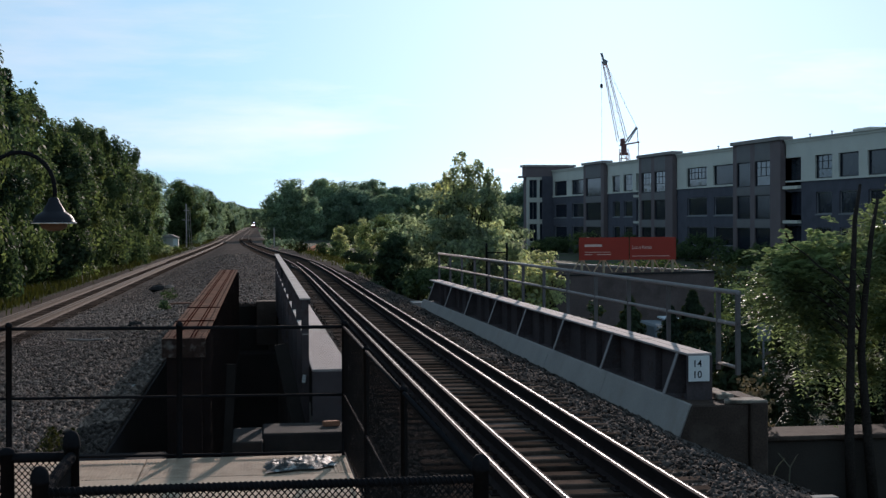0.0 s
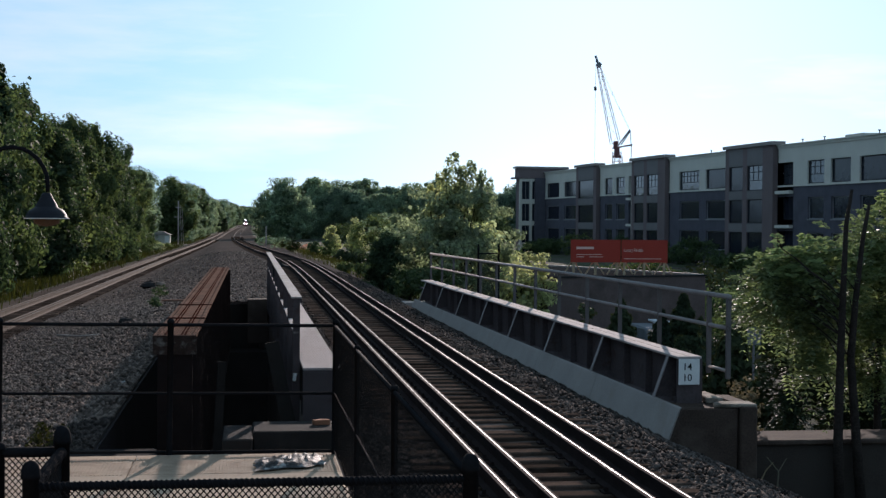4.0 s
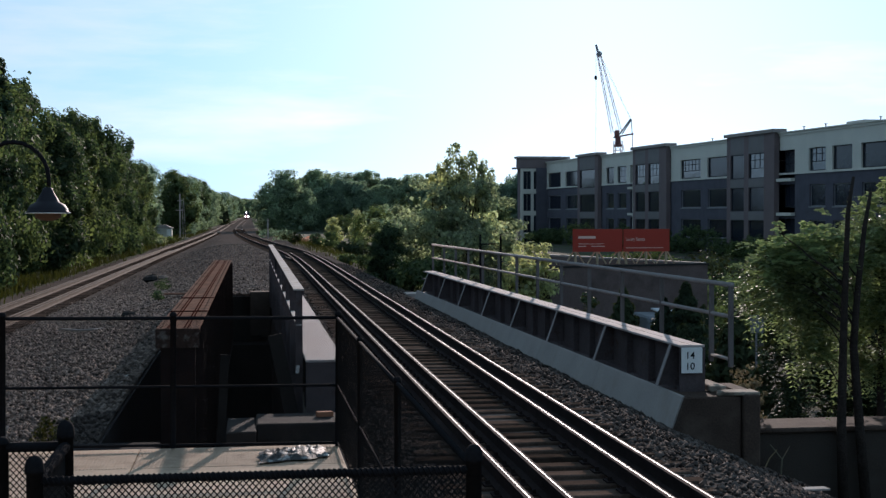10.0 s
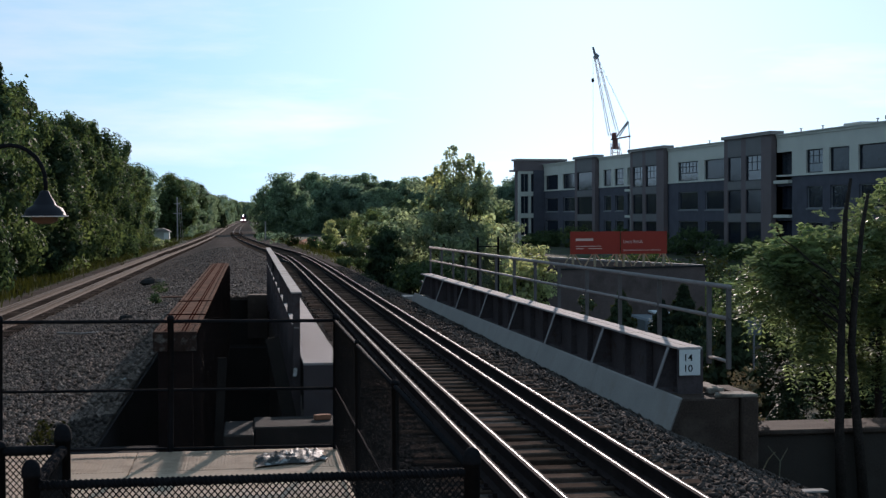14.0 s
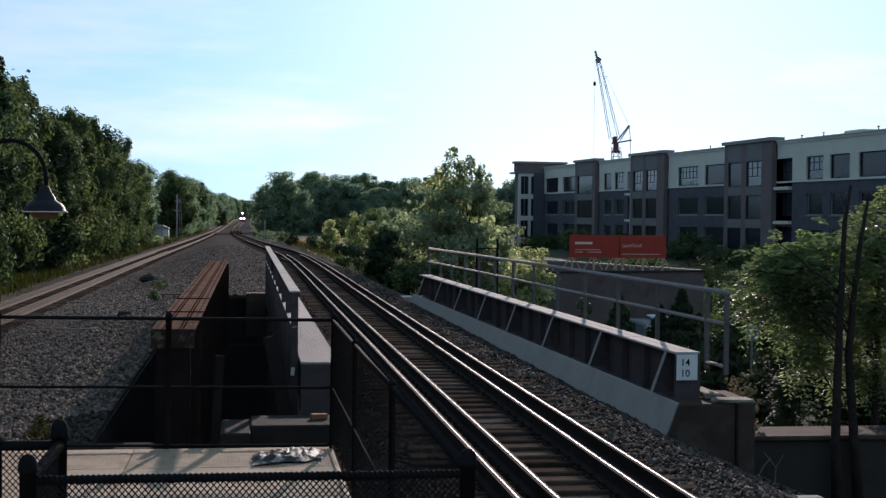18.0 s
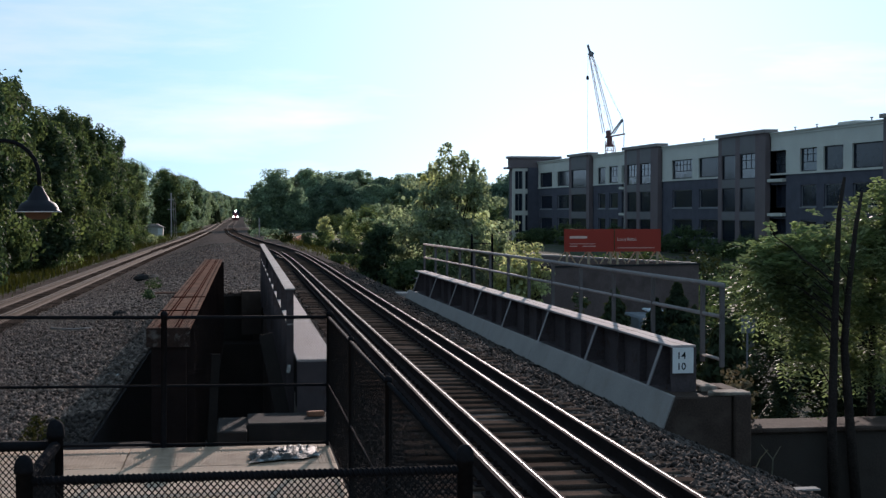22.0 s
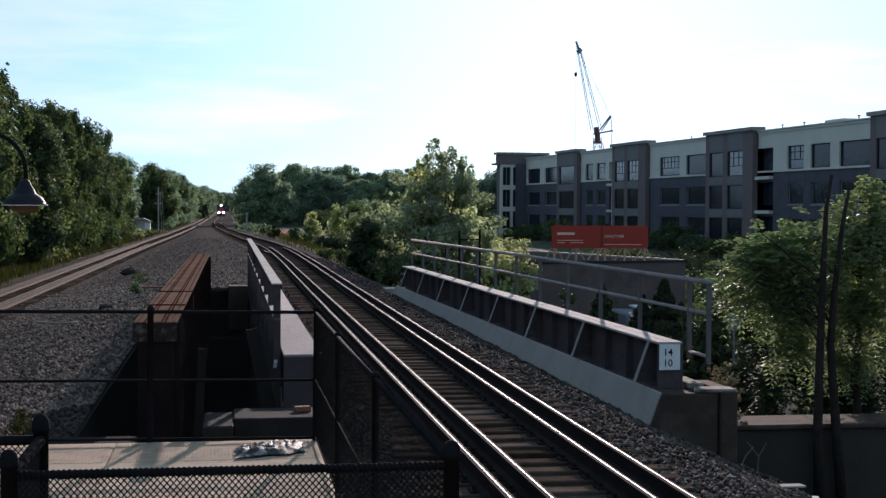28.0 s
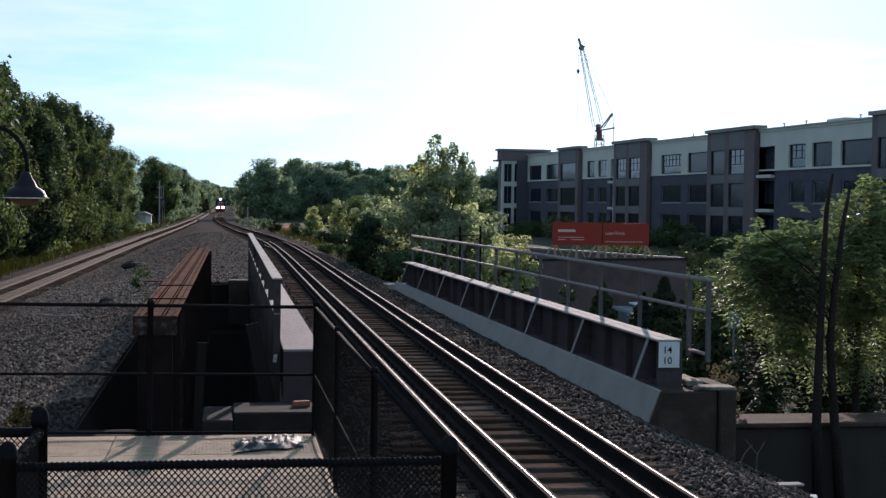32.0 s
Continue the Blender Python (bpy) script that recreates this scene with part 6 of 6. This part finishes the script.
for j in range(10):
    for i in range(14):
        u, w = i / 13 - 0.5, j / 9 - 0.5
        e = max(0, 1 - (2 * u) ** 2) * max(0, 1 - (2 * w) ** 2)
        v.append((u * 4.6 + 0.5 * noise.noise(Vector((w * 5, u * 3, 4))), w * 9, e ** 0.5 * (0.75 + 0.9 * noise.noise(Vector((u * 5, w * 5, 0)))) - 0.1))
for j in range(9):
    for i in range(13):
        f.append((j * 14 + i, j * 14 + i + 1, (j + 1) * 14 + i + 1, (j + 1) * 14 + i))
tagged(part("clay_heap", g.add(v, f), M_ORANGE, smooth=True, m=pose(6.9, 166, land(7.1, 170) - 0.1)), "heap of bare red clay in the clearing", "soil heap")


def shrub(m, w, h, n, size, mat, seed, label):
    rg = np.random.default_rng(seed)
    th = empty("shrub", m, label, "shrub")
    lobes = [((rg.uniform(-0.25, 0.25) * w, rg.uniform(-0.25, 0.25) * w, h * rg.uniform(0.35, 0.6)), (w * 0.35, w * 0.35, h * 0.4)) for _ in range(5)]
    part("stem", Geo().tube([(0, 0, -0.2), (0.05, 0, h * 0.5)], [0.03, 0.01], 5).tube([(0.05, 0.02, -0.2), (-0.15 * w, 0.1, h * 0.6)], [0.02, 0.008], 5), M_BARK, th)
    pts, o = lobes_points(rg, lobes, n, max(20, n // 15), size)
    part("foliage", quad_mesh("foliage", leaf_quads(rg, pts, size, outward=o), mat), None, th)


for k, (x, y, w, h, mat) in enumerate(((6.5, 140, 1.4, 1.5, M_LEAFD), (7.7, 136, 1.6, 1.7, M_LEAFD), (3.7, 165, 2.5, 1.4, M_LEAFF), (4.4, 150, 2.2, 1.2, M_GRASS), (2.2, 190, 3.0, 1.2, M_LEAFF), (8.6, 121, 1.9, 1.2, M_DARKLEAF), (9.4, 119, 1.9, 1.2, M_DARKLEAF), (10.2, 117, 2.0, 1.3, M_DARKLEAF), (6.7, 57.5, 1.7, 1.5, M_LEAFD), (7.6, 56.5, 2.0, 1.6, M_LEAFD), (6.2, 88, 1.0, 0.6, M_LEAF), (6.8, 80, 1.4, 0.9, M_LEAFD))):
    shrub(pose(x, y, land(x, y)), w, h, 900, 0.2, mat, 120 + k, "low green shrub beside the track")
for k, (x, y, w, h) in enumerate(((-12.9, 188, 2.6, 1.4), (-11.6, 184, 1.8, 1.0), (-10.6, 190, 1.5, 0.9), (-13.6, 180, 3.0, 1.8), (-12.0, 172, 2.6, 1.5), (-10.9, 168, 1.6, 1.0), (-11.8, 158, 2.4, 1.5))):
    shrub(pose(x, y, land(x, y)), w, h, 900, 0.2, (M_LEAF, M_LEAFY)[k % 2], 190 + k, "low green shrub beside the equipment hut")
for k, (x, y, w, h) in enumerate(((9.3, 17.7, 1.3, 1.0), (8.7, 16.4, 0.7, 0.5), (9.9, 18.2, 1.5, 1.4))):
    shrub(pose(x, y, land(x, y) - 0.03), w, h, 520, 0.085, M_LEAFD, 400 + k, "leafy green weed on the embankment by the wing wall")
for k, (x, y, w, h) in enumerate(((2.0, 232, 2.0, 0.8), (3.4, 262, 3.0, 1.0), (5.5, 285, 4.0, 1.4))):
    shrub(pose(x, y, land(x, y)), w, h, 700, 0.22, M_LEAFD, 160 + k, "low dark green shrub at the foot of the wood")
for k in range(21):
    sy = 186 - 5.2 * k
    x = 41.4 + (191.4 - sy) * 0.08 - 2.6 - (k * 7 % 3) * 0.5
    shrub(pose(x, sy, land(x, sy)), 4.4, 1.7 + (k * 5 % 4) * 0.4, 1500, 0.26, (M_LEAFD, M_LEAF)[k % 2], 500 + k, "dark green shrub along the foot of the apartment building")
for k in range(18):
    x, y = 23.5 + (k % 6) * 3.2, 64 + (k // 6) * 11 + (k * 29 % 7)
    shrub(pose(x, y, land(x, y)), 5.0, 2.9 + (k % 3) * 0.4, 2000, 0.26, (M_LEAFD, M_LEAF, M_DARKLEAF)[k % 3], 170 + k, "dark green shrub before the apartment building")
for k, (x, y, w, h) in enumerate(((-3.4, 55, 0.6, 0.5), (-3.03, 46.8, 0.42, 0.4), (-2.2, 16.0, 0.42, 0.5), (-2.35, 16.3, 0.35, 0.4))):
    shrub(pose(x, y, land(x, y)), w, h, (420, 170)[k > 1], (0.07, 0.05)[k > 1], (M_LEAFD, M_GRASS)[k > 1], 140 + k, "small weed growing in the ballast")


def grass_strip(name, n, xf, y0, y1, hmin, hmax, mat, seed, label):
    rg = np.random.default_rng(seed)
    y = y0 + (y1 - y0) * rg.random(n) ** 1.4
    x = np.array([xf(q) for q in y]) + rg.normal(size=n) * 0.9
    z = np.array([land(a, b) for a, b in zip(x, y)])
    h = rg.uniform(hmin, hmax, n)
    a = rg.uniform(0, 6.283, n)
    lean = rg.uniform(0.1, 0.5, n) * h
    w = 0.014 + 0.03 * h
    base = np.stack([x, y, z - 0.05], 1)
    s = np.stack([-np.sin(a), np.cos(a), a * 0], 1) * w[:, None]
    tip = base + np.stack([np.cos(a) * lean, np.sin(a) * lean, h], 1)
    mid = base + np.stack([np.cos(a) * lean * 0.3, np.sin(a) * lean * 0.3, h * 0.55], 1)
    tagged(new(name, quad_mesh(name, np.stack([base, mid + s, tip, mid - s], 1), mat)), label, "grass", kind="stuff")


grass_strip("weeds", 22000, lambda q: curve(SIDE_X, q) - 4.2, 50, 330, 0.2, 0.7, M_GRASS, 1, "tall weeds along the edge of the wood")
grass_strip("weeds", 7000, lambda q: curve(MAIN_X, q) + 5.4, 46, 240, 0.15, 0.5, M_GRASS, 2, "green weeds along the embankment edge")
shrub(pose(7.35, 19.75, -1.0), 0.5, 1.25, 700, 0.065, M_DRY, 150, "dry straw-coloured weeds behind the abutment block")

# ---- train, car ----


def locomotive():
    th = empty("locomotive", pose(-2.9, 442, -1.2), "dark diesel locomotive with three bright lit headlamps", "train")
    part("underframe", Geo().box(-1.45, 1.45, 0, 21, 0.9, 1.25), M_DARK, th)
    part("hood", Geo().box(-1.1, 1.1, 4.6, 20.5, 1.25, 4.2), M_TRAINBODY, th, bevel=0.1)
    part("cab", Geo().prism([(1.9, 1.25), (4.6, 1.25), (4.6, 4.55), (2.2, 4.55), (1.9, 3.4)], "x", -1.5, 1.5), M_TRAINBODY, th, "dark cab", bevel=0.06)
    part("nose", Geo().prism([(0.4, 1.25), (1.9, 1.25), (1.9, 3.3), (0.75, 3.0), (0.4, 2.6)], "x", -0.95, 0.95), M_TRAINY, th, "dull red short nose", bevel=0.06)
    part("windscreen", Geo().bar((-0.72, 1.98, 3.85), (-0.72, 2.0, 3.86), 1.2, 0.6).box(-1.3, -0.1, 1.93, 2.0, 3.5, 4.05).box(0.1, 1.3, 1.93, 2.0, 3.5, 4.05), M_GLASS, th)
    part("pilot", Geo().prism([(0.0, 0.15), (0.35, 0.15), (0.4, 1.25), (0.2, 1.25)], "x", -1.45, 1.45), M_TRAINY, th)
    for k, y in enumerate((3.2, 5.2, 7.2, 14.5, 16.5, 18.5)):
        part("wheelset", Geo().tube([(-0.85, y, 0.53), (-0.68, y, 0.53)], 0.53, 16).tube([(0.68, y, 0.53), (0.85, y, 0.53)], 0.53, 16).tube([(-0.7, y, 0.53), (0.7, y, 0.53)], 0.1, 8), M_DARK, th)
    part("fuel_tank", Geo().box(-1.3, 1.3, 9, 13, 0.35, 0.9), M_DARK, th)
    # Lamp discs are oversized so that their shape carries the glare.
    part("headlamp", Geo().tube([(0, 1.86, 4.28), (0, 1.7, 4.28)], 0.33, 14), M_LIGHT, th, "glaring white upper headlamp")
    for s in (-0.82, 0.82):
        part("ditch_lamp", Geo().tube([(s, 0.12, 1.65), (s, -0.06, 1.65)], 0.35, 14), M_LIGHT, th, "glaring white lower lamp")
        part("grab_rail", Geo().tube([(s * 1.65, 0.35, 1.3), (s * 1.65, 0.35, 2.4)], 0.025, 6), M_STEEL, th)
    return th


LOCO = locomotive()


def passing_car():
    th = empty("white_car", pose(20, 40.6, ROAD_Z + 0.02), "white hatchback car driving along the street", "car")
    part("body", Geo().prism([(-2.15, 0.3), (2.1, 0.3), (2.15, 0.75), (1.3, 0.95), (-2.05, 0.95), (-2.15, 0.7)], "y", -0.87, 0.87), M_CARWHITE, th, bevel=0.08)
    part("cabin", Geo().prism([(-1.75, 0.95), (-1.4, 1.42), (-1.1, 1.5), (0.35, 1.5), (0.6, 1.42), (1.25, 0.95)], "y", -0.74, 0.74), M_CARWHITE, th, "white roof", bevel=0.07)
    part("side_window", Geo().prism([(-1.5, 1.0), (-1.3, 1.36), (0.4, 1.36), (0.95, 1.0)], "y", -0.755, -0.742).prism([(-1.5, 1.0), (-1.3, 1.36), (0.4, 1.36), (0.95, 1.0)], "y", 0.742, 0.755), M_GLASS, th)
    for x in (-1.35, 1.35):
        for y in (-0.8, 0.8):
            w = part("wheel", Geo().tube([(x, y - 0.1, 0.31), (x, y + 0.1, 0.31)], 0.31, 18), M_DARK, th)
            part("rim", Geo().tube([(x, y - 0.105, 0.31), (x, y + 0.105, 0.31)], 0.19, 12), M_STEEL, w)
    return th


CAR = passing_car()


def parked_van():
    th = empty("parked_van", pose(17.4, 57.6, land(17.4, 57.6) + 0.02, rz=84), "white high-roof van parked before the low shed, shade put into its body colour", "van")
    part("body", Geo().prism([(-2.7, 0.35), (2.7, 0.35), (2.75, 1.2), (2.1, 1.5), (1.5, 2.55), (-2.6, 2.65), (-2.7, 2.5)], "y", -0.98, 0.98), M_VAN, th, bevel=0.08)
    # The sunlit part of the roof is put in as a white strip.
    part("roof", Geo().box(-2.5, 1.4, -0.6, 0.1, 2.66, 2.73), M_CARWHITE, th, "white roof")
    part("rear_window", Geo().box(-2.74, -2.712, -0.8, -0.1, 1.6, 2.3).box(-2.74, -2.712, 0.1, 0.8, 1.6, 2.3), M_GLASS, th)
    part("windscreen", Geo().bar((2.12, 0, 1.55), (1.62, 0, 2.4), 1.7, 0.03, up=(1, 0, 0.5)), M_GLASS, th)
    for x in (-1.8, 1.9):
        for y in (-0.88, 0.88):
            w = part("wheel", Geo().tube([(x, y - 0.11, 0.35), (x, y + 0.11, 0.35)], 0.35, 18), M_DARK, th)
            part("rim", Geo().tube([(x, y - 0.115, 0.35), (x, y + 0.115, 0.35)], 0.2, 12), M_STEEL, w)


parked_van()


def flyer(name, m, span, mat, label, category):
    th = empty(name, m, label, category)
    part("body", Geo().lathe([(0, -0.5), (0.09, -0.3), (0.11, 0.1), (0.06, 0.4), (0, 0.5)], 8), mat, th, m=pose(0, 0, 0, 0, 90) @ Matrix.Diagonal((span * 0.6,) * 3 + (1,)))
    wing = Geo().prism([(-0.14, 0.0), (0.16, 0.0), (0.1, 0.36), (-0.06, 0.5), (-0.16, 0.3)], "z", -0.012, 0.012)
    for s in (1, -1):
        part("wing", wing, mat, th, m=pose(0, 0, 0, 35 * s) @ Matrix.Diagonal((span, span * s, span, 1)))
    return th


MOTH = flyer("moth", pose(3.9, 9.6, -0.2), 0.05, M_WHITE, "pale moth fluttering over the ballast", "insect")
INSECT = flyer("flying_insect", pose(-8, 8, 2.8), 0.036, M_BIRD, "small dark winged insect flying across the sky", "insect")


def motions():
    rows = []
    for t in range(0, 33, 2):
        y = 442 + 19.3 * (32 - t)
        x, z = curve(MAIN_X, y), curve(MAIN_Z, y)
        x2, z2 = curve(MAIN_X, y + 15), curve(MAIN_Z, y + 15)
        rows.append((t, pose(x, y, z, rz=-math.degrees(math.atan2(x2 - x, 15)))))
    walk(LOCO, rows)
    walk(MOTH, [(0, pose(3.95, 10.3, -0.24)), (0.8, pose(3.95, 10.3, -0.24)), (1.0, pose(3.72, 10.0, 0.53, rz=0)), (1.1, pose(3.92, 10.05, 0.53, 20)), (1.2, pose(4.11, 10.1, 0.58, -20)), (1.4, pose(4.6, 10.3, 0.5, 15)), (2.2, pose(6.9, 11.2, 0.6)), (4.0, pose(12.0, 13.0, -2.0)), (32, pose(12.0, 13.0, -2.0))])
    walk(INSECT, [(0, pose(-8.000, 8, 3.053)), (22.2, pose(-8.000, 8, 3.053)), (22.5, pose(-1.067, 8, 3.346)), (22.6, pose(-0.480, 8, 3.320)), (22.7, pose(0.015, 8, 3.296)), (22.8, pose(0.480, 8, 3.245)), (22.9, pose(0.904, 8, 3.224)), (23, pose(1.408, 8, 3.301)), (23.1, pose(2.235, 8, 3.301)), (23.2, pose(3.280, 8, 3.405)), (23.3, pose(4.427, 8, 3.506)), (23.6, pose(8.267, 8, 3.693)), (32, pose(10.667, 8, 3.586))])
    walk(CAR, [(0, pose(21.6, 40.6, ROAD_Z + 0.02, rz=180)), (4, pose(-18.4, 40.6, ROAD_Z + 0.02, rz=180)), (8, pose(-50, 40.6, ROAD_Z + 0.02, rz=180)), (32, pose(-50, 40.6, ROAD_Z + 0.02, rz=180))])


motions()
